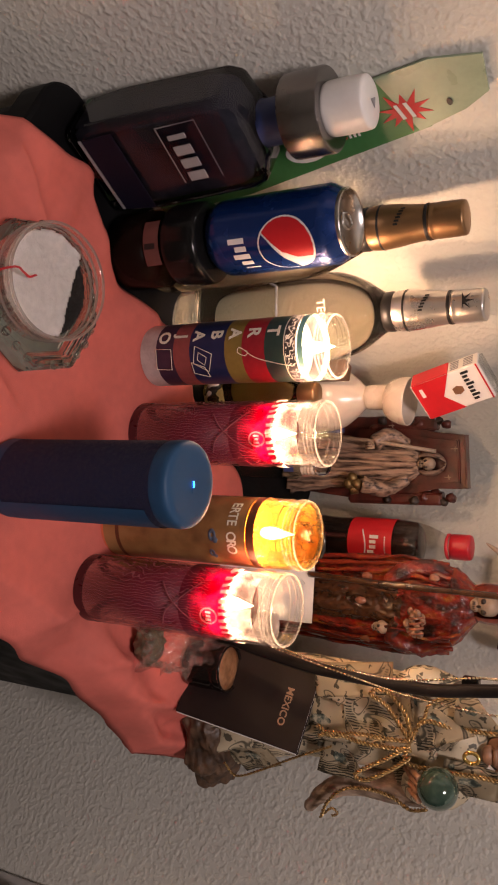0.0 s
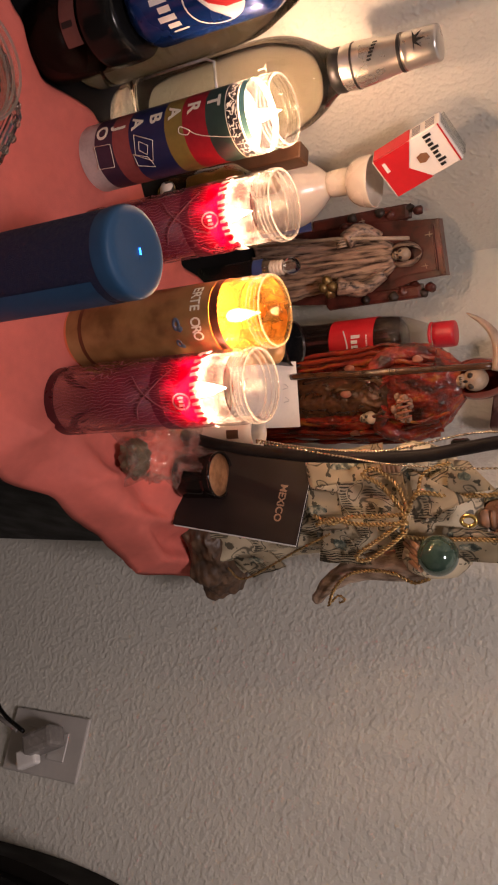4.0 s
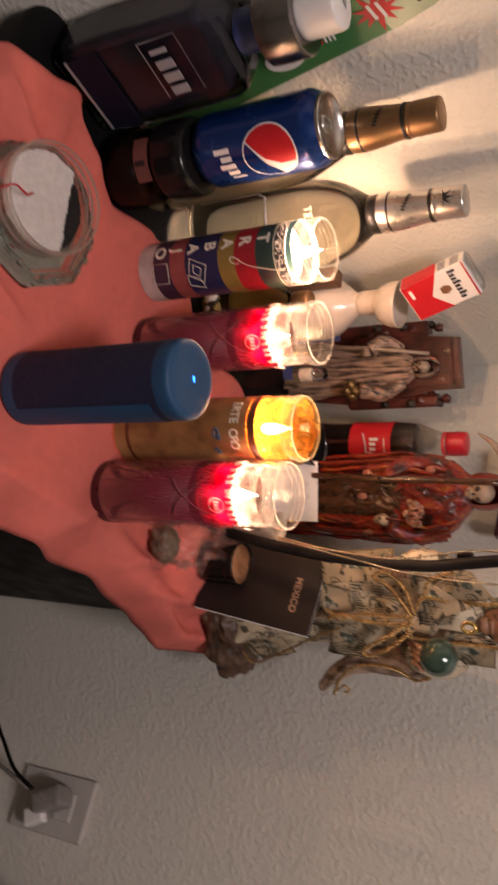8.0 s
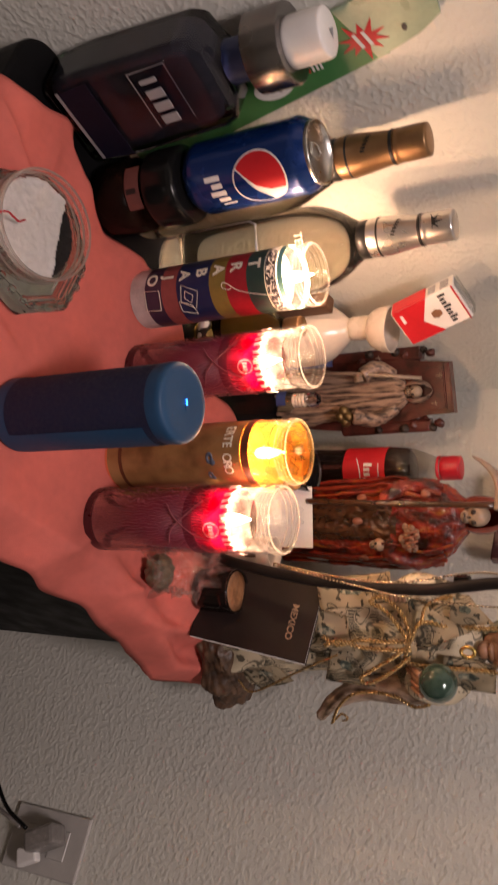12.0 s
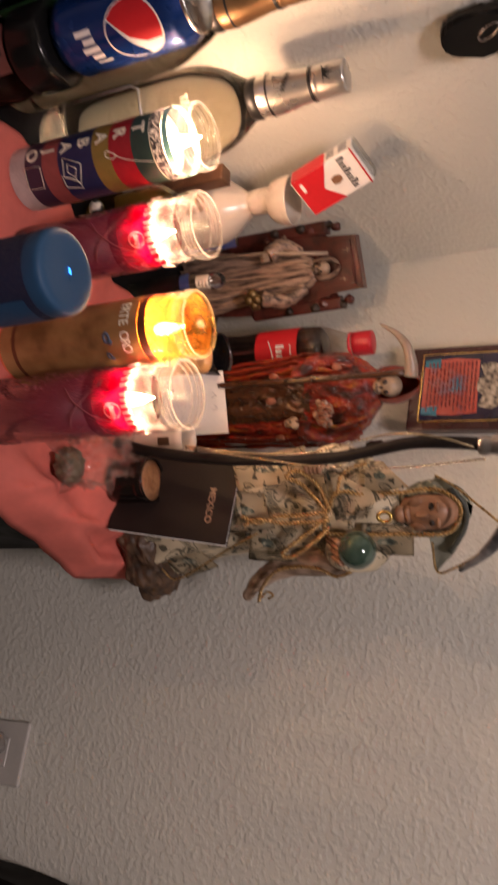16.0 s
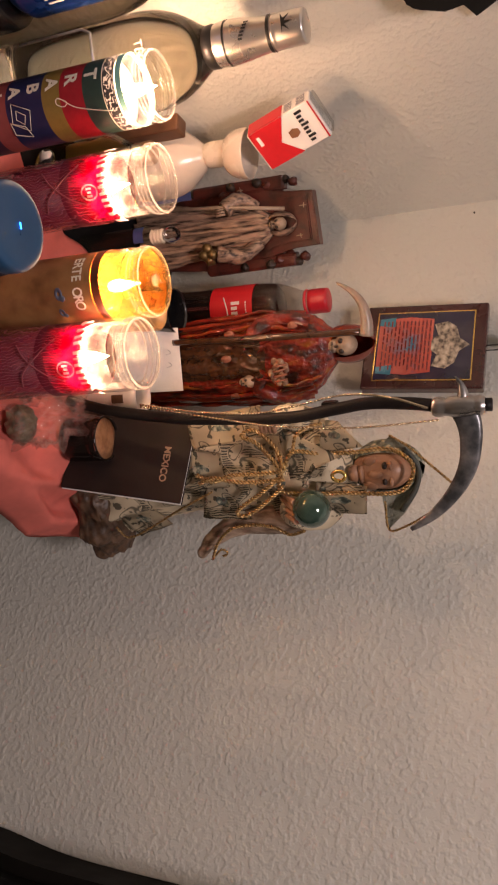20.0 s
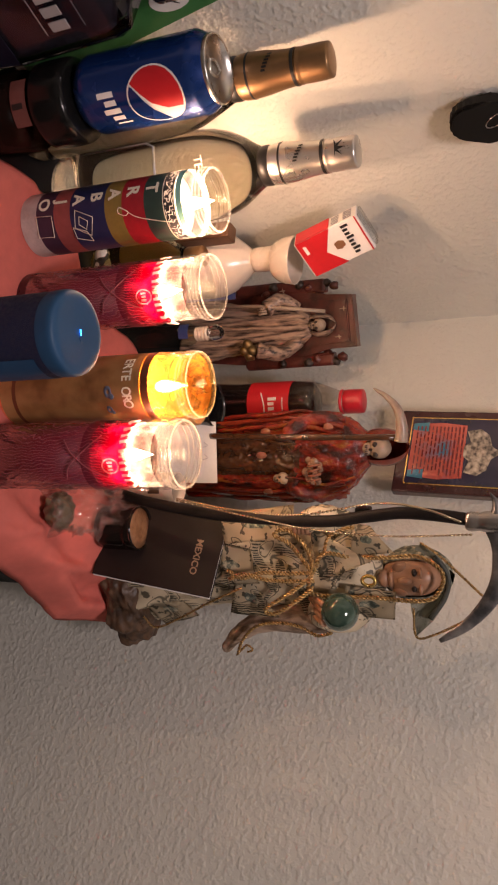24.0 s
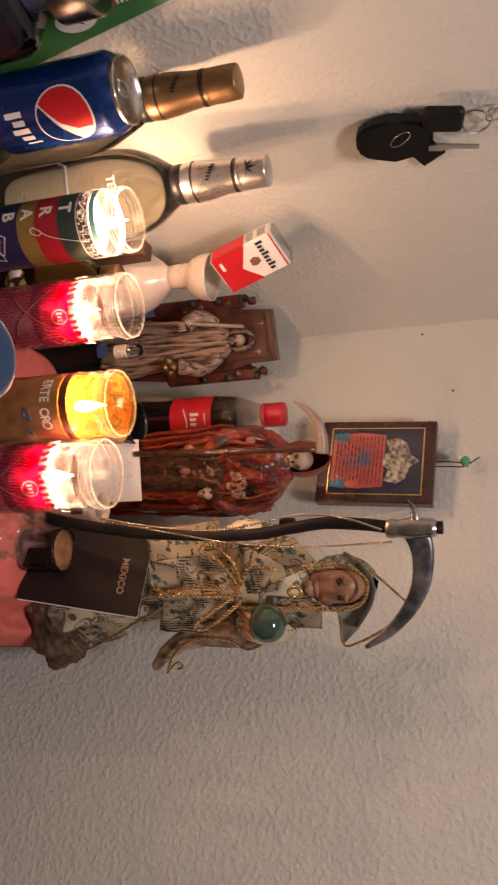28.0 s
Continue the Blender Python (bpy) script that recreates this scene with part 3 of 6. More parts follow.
def outline_drawing(points, angle, z):
    bm = bmesh.new()
    m = on_jar(angle, z, 0.0006)
    pts = [m @ Vector((x, y, 0)) for x, y in points + points[:1]]
    return sweep(pts, 0.0004, 5, bm)


part("picture_outline", outline_drawing([(-0.009, -0.008), (0.01, -0.009), (0.011, 0.008), (-0.008, 0.009)], 12, 0.03), CREAM_INK, work)
part("cards_outline", outline_drawing([(-0.012, -0.006), (0.004, -0.01), (0.012, 0.006), (-0.004, 0.011)], 16, 0.072), CREAM_INK, work)
part("cards_outline", outline_drawing([(-0.006, -0.003), (0.001, -0.005), (0.006, 0.002), (-0.001, 0.005)], 16, 0.072), CREAM_INK, work)
part("cards_outline", outline_drawing([(0.003, -0.012), (0.013, -0.01), (0.017, 0.007), (0.008, 0.002)], 16, 0.072), CREAM_INK, work)
part("ribbon_line", sweep(curve([on_jar(a, z, 0.0006) @ Vector((0, 0, 0)) for a, z in ((0, 0.112), (8, 0.12), (14, 0.117), (8, 0.11), (0, 0.113), (18, 0.127), (30, 0.147), (36, 0.16))], 8), 0.0004, 5), CREAM_INK, work)


def robe_candle(x, y):
    c = candle(x, y, "lit glass candle with red wax and printed robe lines", RED_WAX, 0.116, 0.42, wall=RED_GLOW)
    band(c, "base_print", 0.004, 0.014, DARK_RED_FILM)
    band(c, "robe_print", 0.012, 0.138, RED_LINES)
    # the candle glow's falloff into dark wax, painted as a fading film
    fade = part("glow_falloff", lathe([(R + 0.0002, 0.112), (R + 0.0002, 0.135), (R + 0.0002, 0.156)], 56), FADE, c, "maroon film fading upwards, painted falloff of the wax's glow")
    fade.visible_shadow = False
    lace = part("lace_print", patch(R + 0.0005, 0.0095, -178, -2, 0.149, n=24), WHITE_LINES, c)
    lace.visible_shadow = False
    cross = part("crossed_cord", sweep(curve([on_jar(a, z, 0.0004) @ Vector((0, 0, 0)) for a, z in ((-40, 0.13), (-15, 0.115), (10, 0.1), (35, 0.094))], 8), 0.0006, 5), RED_INK, c)
    cross = part("crossed_cord", sweep(curve([on_jar(a, z, 0.0004) @ Vector((0, 0, 0)) for a, z in ((-35, 0.094), (-10, 0.104), (15, 0.12), (30, 0.136))], 8), 0.0006, 5), RED_INK, c)
    part("round_seal", sweep([(0.0062 * math.cos(a), 0.0074 * math.sin(a), 0) for a in np.linspace(0, 2 * math.pi, 25)], 0.0007, 5), SEAL_WHITE, c, at=on_jar(10, 0.14, 0.0002))
    for k in range(3):
        part("seal_bar", block((0.0018, 0.005 - 0.001 * (k % 2), 0.0004), (-0.003 + 0.003 * k, 0, 0)), SEAL_WHITE, c, at=on_jar(10, 0.14, 0.0004))
    return c




def falloff_film(name, ink, low, high):
    """A film ever thinner from one height to another, painting the glow's falloff."""
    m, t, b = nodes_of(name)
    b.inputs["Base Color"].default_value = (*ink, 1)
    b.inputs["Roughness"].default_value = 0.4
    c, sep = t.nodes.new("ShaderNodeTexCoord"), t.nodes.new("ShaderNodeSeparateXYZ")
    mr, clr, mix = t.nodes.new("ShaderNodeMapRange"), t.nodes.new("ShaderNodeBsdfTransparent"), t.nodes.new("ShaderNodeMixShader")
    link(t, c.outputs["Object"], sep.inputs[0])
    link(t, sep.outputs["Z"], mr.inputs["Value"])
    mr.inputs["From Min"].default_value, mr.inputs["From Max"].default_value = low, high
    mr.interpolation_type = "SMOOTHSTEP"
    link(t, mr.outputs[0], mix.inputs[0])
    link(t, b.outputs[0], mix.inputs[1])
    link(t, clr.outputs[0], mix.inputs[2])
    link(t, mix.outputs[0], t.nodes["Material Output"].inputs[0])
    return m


FADE = falloff_film("maroon_glow_falloff", (0.15, 0.003, 0.018), 0.112, 0.142)
SEAL_WHITE = glow_film("backlit_white_print", (1.0, 0.85, 0.8), 0.7)
RED_GLOW = glow_film("red_wax_wall", (0.22, 0.001, 0.02), 1.6)
RED_INK = surface("red_cord_ink", (0.3, 0.07, 0.08), 0.5)
robe_candle(-0.36, 0.534)
gold = candle(-0.27, 0.548, "lit amber glass candle with tan printed label", GOLD_WAX, 0.147, 0.14, GLASS_AMBER, FILM_AMBER)
band(gold, "printed_label", 0.006, 0.151, GOLD_PRINT)
band(gold, "dark_ring", 0.0195, 0.0235, BROWN_PRINT, 0.0006)
band(gold, "brown_ring", 0.1515, 0.159, BROWN_PRINT, 0.0004)
for k, ch in enumerate("ERTE ORO"):
    if ch != " ":
        letters(ch, 0.0125, "printed_letter", CREAM_INK, gold, on_jar(-14 + (k - 3.5) * 11.0, 0.138), 0.0001, R, 0.8, 0.0002)
for a, z, s in ((2, 0.12, 1.0), (34, 0.118, 0.75)):
    part("small_icon", lathe([(0.0018, 0), (0.0018, 0.0003), (0.0052, 0.0003), (0.0055, 0)], 9, squash=0.7), GREY_PRINT, gold, at=on_jar(a, z, 0.0003) @ Matrix.Scale(s, 4))
    part("small_icon", lathe([(0, 0.0003), (0.0026, 0.0003), (0.0028, 0)], 7, centre=(0.004, 0.003)), GREY_PRINT, gold, at=on_jar(a, z, 0.0003) @ Matrix.Scale(s, 4))
robe_candle(-0.205, 0.547)

# ---- the loudspeaker ----
NAVY = surface("navy_mesh_cloth", (0.005, 0.009, 0.04), 0.75, scale=300, relief=0.5, relief_scale=1500)
BLUE_CAP = surface("blue_rubber", (0.011, 0.056, 0.13), 0.55, vary=0.06, spec=0.4)
LED = glow("blue_led", (0.02, 0.28, 1.0), 4.5)
sp = thing("portable_speaker", -0.231, 0.405, T0, "dark blue cylindrical portable speaker standing upright", "speaker")
part("mesh_body", lathe(rounded([(0, 0.002), (0.024, 0.002), (0.0302, 0.006), (0.0302, 0.02), (0.0302, 0.14), (0.0302, 0.158)], 2), 56), NAVY, sp)
part("end_cap", lathe(rounded([(0.0303, 0.154), (0.0306, 0.157), (0.0306, 0.1665), (0.027, 0.1685), (0.02, 0.1685), (0, 0.1675)], 2), 56), BLUE_CAP, sp, "lighter blue rubber end cap")
part("foot_cap", lathe(rounded([(0, 0.0), (0.02, 0.0), (0.0306, 0.001), (0.0306, 0.01), (0.0306, 0.016)], 2), 56), BLUE_CAP, sp)
part("side_strip", patch(0.0309, 0.135, -58, 20, 0.013, n=14), BLUE_CAP, sp, "blue rubber strip along the side")
part("power_light", block((0.0045, 0.0016, 0.0006), (0.0, 0.003, 0.1684), 0.0002), LED, sp)
part("logo_mark", block((0.003, 0.003, 0.0003), (0.0045, 0.003, 0.1681)), BLUE_CAP, sp)

# ---- bottles and the can against the west wall ----
DARK_GLASS = solid_glass("smoky_glass", (0.1, 0.12, 0.18), 0.02, 1.42)
STEEL = surface("brushed_steel", (0.45, 0.42, 0.4), 0.3, 1.0, vary=0.06)
DARK_STEEL = surface("dull_brushed_steel", (0.24, 0.225, 0.22), 0.24, 1.0, vary=0.08)
SILVER_FOIL = surface("silver_foil", (0.66, 0.62, 0.58), 0.3, 0.9, vary=0.05, relief=0.15, relief_scale=120)
GOLD_FOIL = surface("gold_foil", (0.3, 0.175, 0.085), 0.4, 0.85, vary=0.08, relief=0.15, relief_scale=120)
NAVY_INK = surface("navy_label", (0.008, 0.008, 0.018), 0.45, spec=0.1)
BLUE_INK = surface("blue_label", (0.03, 0.05, 0.16), 0.4)
GREY_INK = surface("grey_ink", (0.26, 0.26, 0.28), 0.4, vary=0.05)
BLACK_INK = surface("black_ink", (0.012, 0.012, 0.012), 0.4)
BLACK_PLASTIC = surface("black_plastic", (0.006, 0.006, 0.006), 0.2, vary=0.1, spec=0.3)
RED_INK2 = surface("red_ink", (0.55, 0.015, 0.02), 0.45, vary=0.06)
GREEN_CARD = surface("green_card", (0.05, 0.2, 0.06), 0.4, vary=0.1)
PALE_CARD = surface("pale_green_header", (0.27, 0.35, 0.24), 0.3, vary=0.1)

tq = thing("square_bottle", -0.532, 0.347, TABLE + 0.0005, "large square clear glass liquor bottle with slanted facets", "bottle", turn=90)


def facetted():
    """Square body with cut corners: narrow at the foot, wide, then in to the shoulder; its broad side is local x."""
    bm = bmesh.new()
    levels = [(0.0, 0.039, 0.022), (0.007, 0.043, 0.0245), (0.05, 0.0445, 0.0255), (0.146, 0.0415, 0.0242), (0.157, 0.0375, 0.0225), (0.165, 0.020, 0.0165), (0.169, 0.0165, 0.0150)]
    rings = []
    for z, a, b in levels:
        c = 0.22 * min(a, b)
        rings.append([bm.verts.new((x, y, z)) for x, y in ((-a + c, -b), (a - c, -b), (a, -b + c), (a, b - c), (a - c, b), (-a + c, b), (-a, b - c), (-a, -b + c))])
    for p, q in zip(rings, rings[1:]):
        for i in range(8):
            bm.faces.new((p[i], p[(i + 1) % 8], q[(i + 1) % 8], q[i]))
    bm.faces.new(rings[0][::-1])
    bm.faces.new(rings[-1])
    bmesh.ops.bevel(bm, geom=list(bm.edges), offset=0.0012, segments=1, affect="EDGES")
    return bm


tq.matrix_basis = pose(-0.527, 0.339, TABLE + 0.0005, 0, 0, 90) @ Matrix.Diagonal((1.06, 1.06, 1.015, 1))
part("body", facetted(), solid_glass("thick_bottle_glass", (0.86, 0.89, 0.95), 0.0, 1.46), tq, "thick clear glass full of clear liquor")
part("liquor", facetted(), surface("dark_navy_liquor", (0.026, 0.026, 0.036), 0.05, vary=0.4, scale=14, spec=0.08), tq, "dark liquor inside the thick glass", at=Matrix.Translation((0, 0, 0.007)) @ Matrix.Diagonal((0.85, 0.76, 0.88, 1)))
part("neck_label", lathe([(0.0172, 0.166), (0.0172, 0.18), (0.0168, 0.189)], 32), BLUE_INK, tq)
part("neck", lathe([(0.0155, 0.165), (0.0155, 0.19), (0.012, 0.192)], 32), DARK_GLASS, tq)
part("collar", crisp(lathe([(0.016, 0.19), (0.0288, 0.19), (0.0303, 0.1912), (0.0305, 0.221), (0.0296, 0.2226), (0.0275, 0.223), (0.019, 0.2215)], 48)), DARK_STEEL, tq, "brushed steel collar")
part("stopper", lathe(rounded([(0.0185, 0.221), (0.0195, 0.224), (0.0192, 0.25), (0.0178, 0.2545), (0, 0.2555)], 2), 36), WHITE, tq, "white plastic stopper")
part("stopper_mark", flat([(-0.004, -0.003), (0.004, -0.003), (0, 0.004)], 0.0003, m=pose(0, 0, 0.2562, -90, 0, 0)), GREY_INK, tq)
part("lower_label", flat([(-0.035, 0.018), (0.035, 0.018), (0.037, 0.05), (-0.037, 0.05)], 0.0006, m=pose(0, -0.0262, 0, 3, 0, 0)), NAVY_INK, tq)
part("lower_label_edge", flat([(-0.035, 0.0135), (0.035, 0.0135), (0.035, 0.0165), (-0.035, 0.0165)], 0.0006, m=pose(0, -0.0258, 0, 3, 0, 0)), GREY_INK, tq)
upper = part("upper_label", flat([(-0.030, 0.088), (0.02, 0.088), (0.02, 0.124), (-0.030, 0.124)], 0.0005, m=pose(0, -0.0269, 0, -1.5, 0, 0)), NAVY_INK, tq, "dark printed label with pale border")
for z in (0.088, 0.1245):
    part("label_border", flat([(-0.031, z), (0.021, z), (0.021, z + 0.0008), (-0.031, z + 0.0008)], 0.0004, m=pose(0, -0.0275, 0, -1.5, 0, 0)), GREY_INK, tq)
part("label_border", flat([(-0.031, 0.088), (-0.0302, 0.088), (-0.0302, 0.1245), (-0.031, 0.1245)], 0.0004, m=pose(0, -0.0275, 0, -1.5, 0, 0)), GREY_INK, tq)
for k in range(4):
    x, w = -0.0225 + k * 0.012, 0.0022 if k == 0 else 0.0042
    part("raised_mark", block((2 * w, 0.0012, 0.0165), (x, 0, 0), 0.0005, 1), GREY_INK, upper, "pale raised brand mark", at=pose(0, -0.0284, 0.106, -1.5, 0, 0))

gp = thing("green_package", -0.5575, 0.385, TABLE, "green card package with red star leaning on the wall", "package", turn=90, tilt=(0, -4))
part("card", flat([(-0.03, 0.0), (0.05, 0.0), (0.05, 0.1), (0.026, 0.285), (-0.026, 0.265), (-0.03, 0.12)], 0.002), GREEN_CARD, gp)
part("clear_top", flat([(-0.0268, 0.255), (0.0272, 0.275), (0.018, 0.315), (0.008, 0.335), (-0.022, 0.338), (-0.03, 0.30)], 0.0026, m=pose(0, -0.0007, 0)), PALE_CARD, gp, "clear plastic header")
star = [((0.0165 if k % 2 else 0.0075) * math.sin(k * math.pi / 10) * (1.2 if k % 4 == 1 else 0.9), 0.266 + (0.022 if k % 2 else 0.011) * math.cos(k * math.pi / 10)) for k in range(20)]
part("red_star", flat(star, 0.0006, m=pose(0.006, -0.0012, 0.004)), RED_INK2, gp)
for k in range(2):
    part("star_text_bar", flat([(-0.008, 0.258 + 0.008 * k), (0.006, 0.262 + 0.008 * k), (0.006, 0.265 + 0.008 * k), (-0.008, 0.261 + 0.008 * k)], 0.0004, m=pose(0.007, -0.0018, 0.004)), PAPER, gp)
part("hang_hole", flat([(0.0032 * math.cos(a), 0.0022 * math.sin(a)) for a in np.linspace(0, 2 * math.pi, 12, endpoint=False)], 0.0004, m=pose(0.008, -0.0016, 0.305)), BLACK_INK, gp, "dark punched hanging hole")
part("oval_badge", flat([(0.02 + 0.011 * math.cos(a), 0.175 + 0.02 * math.sin(a)) for a in np.linspace(0, 2 * math.pi, 24, endpoint=False)], 0.0005, m=pose(0, -0.001, 0)), PAPER, gp)
part("badge_mark", flat([(0.014, 0.18), (0.019, 0.168), (0.026, 0.182), (0.019, 0.174)], 0.0004, m=pose(0, -0.0015, 0)), BLACK_INK, gp)
for k in range(6):
    part("small_text_bar", flat([(0.0, 0.205 + 0.004 * k), (0.018, 0.205 + 0.004 * k), (0.018, 0.207 + 0.004 * k), (0.0, 0.207 + 0.004 * k)], 0.0004, m=pose(0, -0.001, 0)), RED_INK2 if k < 3 else PAPER, gp)

# the can on a dark jar
jd = thing("dark_jar", -0.4855, 0.4165, TABLE + 0.0005, "glass jar of black coffee with glossy black lid", "jar")
COFFEE = surface("black_coffee", (0.007, 0.004, 0.003), 0.2, vary=0.2, spec=0.12)
part("contents", lathe([(0, 0.001), (0.033, 0.001), (0.0345, 0.004), (0.0345, 0.04), (0, 0.041)], 40), COFFEE, jd)
g = part("glass", lathe([(0, 0), (0.034, 0), (0.0356, 0.003), (0.0356, 0.058), (0.033, 0.064)], 48), clear("dark_jar_glass", (0.8, 0.76, 0.74), 0.02, 0.3, 0.0, 0.008), jd)
part("paper_label", patch(0.0352, 0.016, -118, -52, 0.0425), surface("pink_label", (0.24, 0.1, 0.09), 0.4), jd, "pink paper label")
part("label_mark", patch(0.0357, 0.011, -84, -76, 0.044, n=3), BLACK_INK, jd)
part("lid", lathe(rounded([(0.033, 0.06), (0.0362, 0.061), (0.0366, 0.07), (0.0366, 0.088), (0.035, 0.094), (0.03, 0.0955), (0, 0.0955)], 1), 48), BLACK_PLASTIC, jd)

CAN_BLUE = surface("blue_can_paint", (0.004, 0.034, 0.18), 0.25, 0.45, vary=0.05, coat=0.6)
CAN_METAL = surface("bare_aluminium", (0.62, 0.6, 0.57), 0.28, 1.0, vary=0.05)
can = thing("soda_can", -0.492, 0.42, TABLE + 0.0965, "blue aluminium soda can standing on a dark jar", "can")
CR = 0.0331
can_body = part("body", lathe(rounded([(0.024, 0.0), (0.0265, 0.001), (CR, 0.01), (CR, 0.018), (CR, 0.108), (CR, 0.114), (0.0275, 0.1235)], 1), 64), CAN_BLUE, can)
can_rim = part("rim", lathe([(0.0274, 0.1232), (0.028, 0.1262), (0.0272, 0.1275), (0.026, 0.1262), (0.0248, 0.1225), (0, 0.1225)], 48), CAN_METAL, can, "bare metal top")
part("pull_tab", sweep(curve([(-0.004, -0.012, 0.1245), (0.004, -0.012, 0.1245), (0.006, -0.002, 0.1247), (0, 0.006, 0.1247), (-0.006, -0.002, 0.1247), (-0.004, -0.012, 0.1245)], 6), 0.0012, 6), CAN_METAL, can_rim)
part("tab_opening", lathe([(0, 0.1228), (0.007, 0.1228), (0.008, 0.1232)], 24, centre=(0, -0.013), squash=0.8), CAN_METAL, can_rim)
CAN_WHITE = surface("white_ink", (0.75, 0.73, 0.72), 0.3, vary=0.03)


def disc_on_can(zlo, zhi, inside, off):
    """The part of a round emblem on the can's side for which inside(x, y) holds, x and y from -1 to 1."""
    bm = bmesh.new()
    n = 110
    a0, zc, rad = radians(-52), 0.08, 0.0255
    vs = {}

    def vert(i, j):
        if (i, j) not in vs:
            x, y = i / n * 2 - 1, j / n * 2 - 1
            a = a0 + x * rad / CR
            vs[i, j] = bm.verts.new(((CR + off) * math.cos(a), (CR + off) * math.sin(a), zc + y * rad))
        return vs[i, j]

    for i in range(n):
        for j in range(n):
            x, y = (i + 0.5) / n * 2 - 1, (j + 0.5) / n * 2 - 1
            if x * x + y * y < 1 and inside(x, y):
                bm.faces.new((vert(i, j), vert(i + 1, j), vert(i + 1, j + 1), vert(i, j + 1))).smooth = True
    return bm


part("emblem_white", disc_on_can(0, 0, lambda x, y: True, 0.0003), CAN_WHITE, can_body, "round red, white and blue emblem")
EDGE = ((-1, -0.75, -0.2, 0.3, 1), (-0.7, -0.5, 0.15, 0.42, 0.42))
part("emblem_red", disc_on_can(0, 0, lambda x, y: x * x + y * y < 0.88 and x < np.interp(y, *EDGE), 0.0006), RED_INK2, can_body)
part("emblem_blue", disc_on_can(0, 0, lambda x, y: x * x + y * y < 0.88 and x > np.interp(y, *EDGE) + np.interp(y, (-1, -0.6, 0, 0.4), (0.05, 0.1, 0.35, 0.7)), 0.0006), CAN_BLUE, can_body)
for k, (w, h, dz) in enumerate(((8, 0.0155, -0.004), (8, 0.011, 0), (8, 0.0155, -0.004), (7, 0.011, 0), (3, 0.014, 0))):
    part("brand_bar", patch(CR + 0.0004, h, -72 + k * 12, -72 + k * 12 + w, 0.031 + dz + 0.0012 * k, n=3), CAN_WHITE, can_body)

# two tequila bottles with foil necks
LIQUOR = solid_glass("clear_liquor_glass", (0.84, 0.78, 0.64), 0.0, 1.36)
t = LIQUOR.node_tree
# translucent mix stands in for candle light refracted through the liquor
candle_haze, both = t.nodes.new("ShaderNodeBsdfTranslucent"), t.nodes.new("ShaderNodeMixShader")
candle_haze.inputs[0].default_value = (1.0, 0.93, 0.78, 1)
both.inputs[0].default_value = 0.015
link(t, t.nodes["Principled BSDF"].outputs[0], both.inputs[1])
link(t, candle_haze.outputs[0], both.inputs[2])
link(t, both.outputs[0], t.nodes["Material Output"].inputs[0])
AMBER_LABEL = surface("amber_paper", (0.5, 0.3, 0.12), 0.5)


def foil_bottle(x, y, foil, label, body_r, label_material, tall=0.0):
    b = thing("liquor_bottle", x, y, TABLE + 0.0005, label, "bottle", group="liquor bottles with foil necks")
    h = tall
    prof = [(0, 0.004), (body_r * 0.6, 0.0), (body_r * 0.94, 0.0), (body_r, 0.006), (body_r, 0.13 + h), (body_r, 0.152 + h), (body_r * 0.93, 0.176 + h), (body_r * 0.72, 0.196 + h), (0.021, 0.21 + h), (0.0165, 0.219 + h), (0.0155, 0.225 + h), (0, 0.226 + h)]
    full = part("body", lathe(prof[:3] + rounded(prof[3:-1], 2) + prof[-1:], 64), LIQUOR, b, "clear glass full of liquor")
    full.visible_shadow = foil is GOLD_FOIL
    part("neck_ring", lathe([(0.0165, 0.214 + h), (0.0185, 0.216 + h), (0.0188, 0.222 + h), (0.0178, 0.225 + h)], 40), BLACK_INK, b, "dark ring under the foil")
    wrap = part("foil", lathe(rounded([(0.0178, 0.2245 + h), (0.0192, 0.23 + h), (0.0186, 0.245 + h), (0.016, 0.262 + h), (0.0148, 0.274 + h), (0.0152, 0.278 + h)], 2), 48), foil, b)
    part("foil_line", lathe([(0.0192, 0.235 + h), (0.0194, 0.236 + h), (0.0192, 0.237 + h)], 48), BLACK_INK, wrap)
    part("foil_line", lathe([(0.0153, 0.2745 + h), (0.0156, 0.276 + h), (0.0153, 0.2775 + h)], 48), BLACK_INK, wrap)
    part("cap", lathe(rounded([(0.0146, 0.278 + h), (0.0152, 0.2795 + h), (0.0146, 0.2825 + h), (0.015, 0.285 + h), (0.0148, 0.3045 + h), (0.0138, 0.3075 + h), (0, 0.308 + h)], 1), 40), foil, b)
    for k in range(6):
        part("foil_bar", patch(0.0178, 0.0042, -128 + k * 9, -122 + k * 9, 0.2555 - 0.0012 * k + h, n=2), BLACK_INK, wrap)
    paper = part("paper_label", patch(body_r + 0.0004, 0.085, -140, -40, 0.035, n=20), label_material, b)
    part("label_frame", sweep([((body_r + 0.0008) * math.cos(radians(a)), (body_r + 0.0008) * math.sin(radians(a)), z) for a, z in [(-138, 0.037), (-138, 0.105), (-126, 0.117), (-90, 0.121), (-54, 0.117), (-42, 0.105), (-42, 0.037)]], 0.0014, 5), CAN_WHITE if foil is SILVER_FOIL else NAVY_INK, paper)
    return b


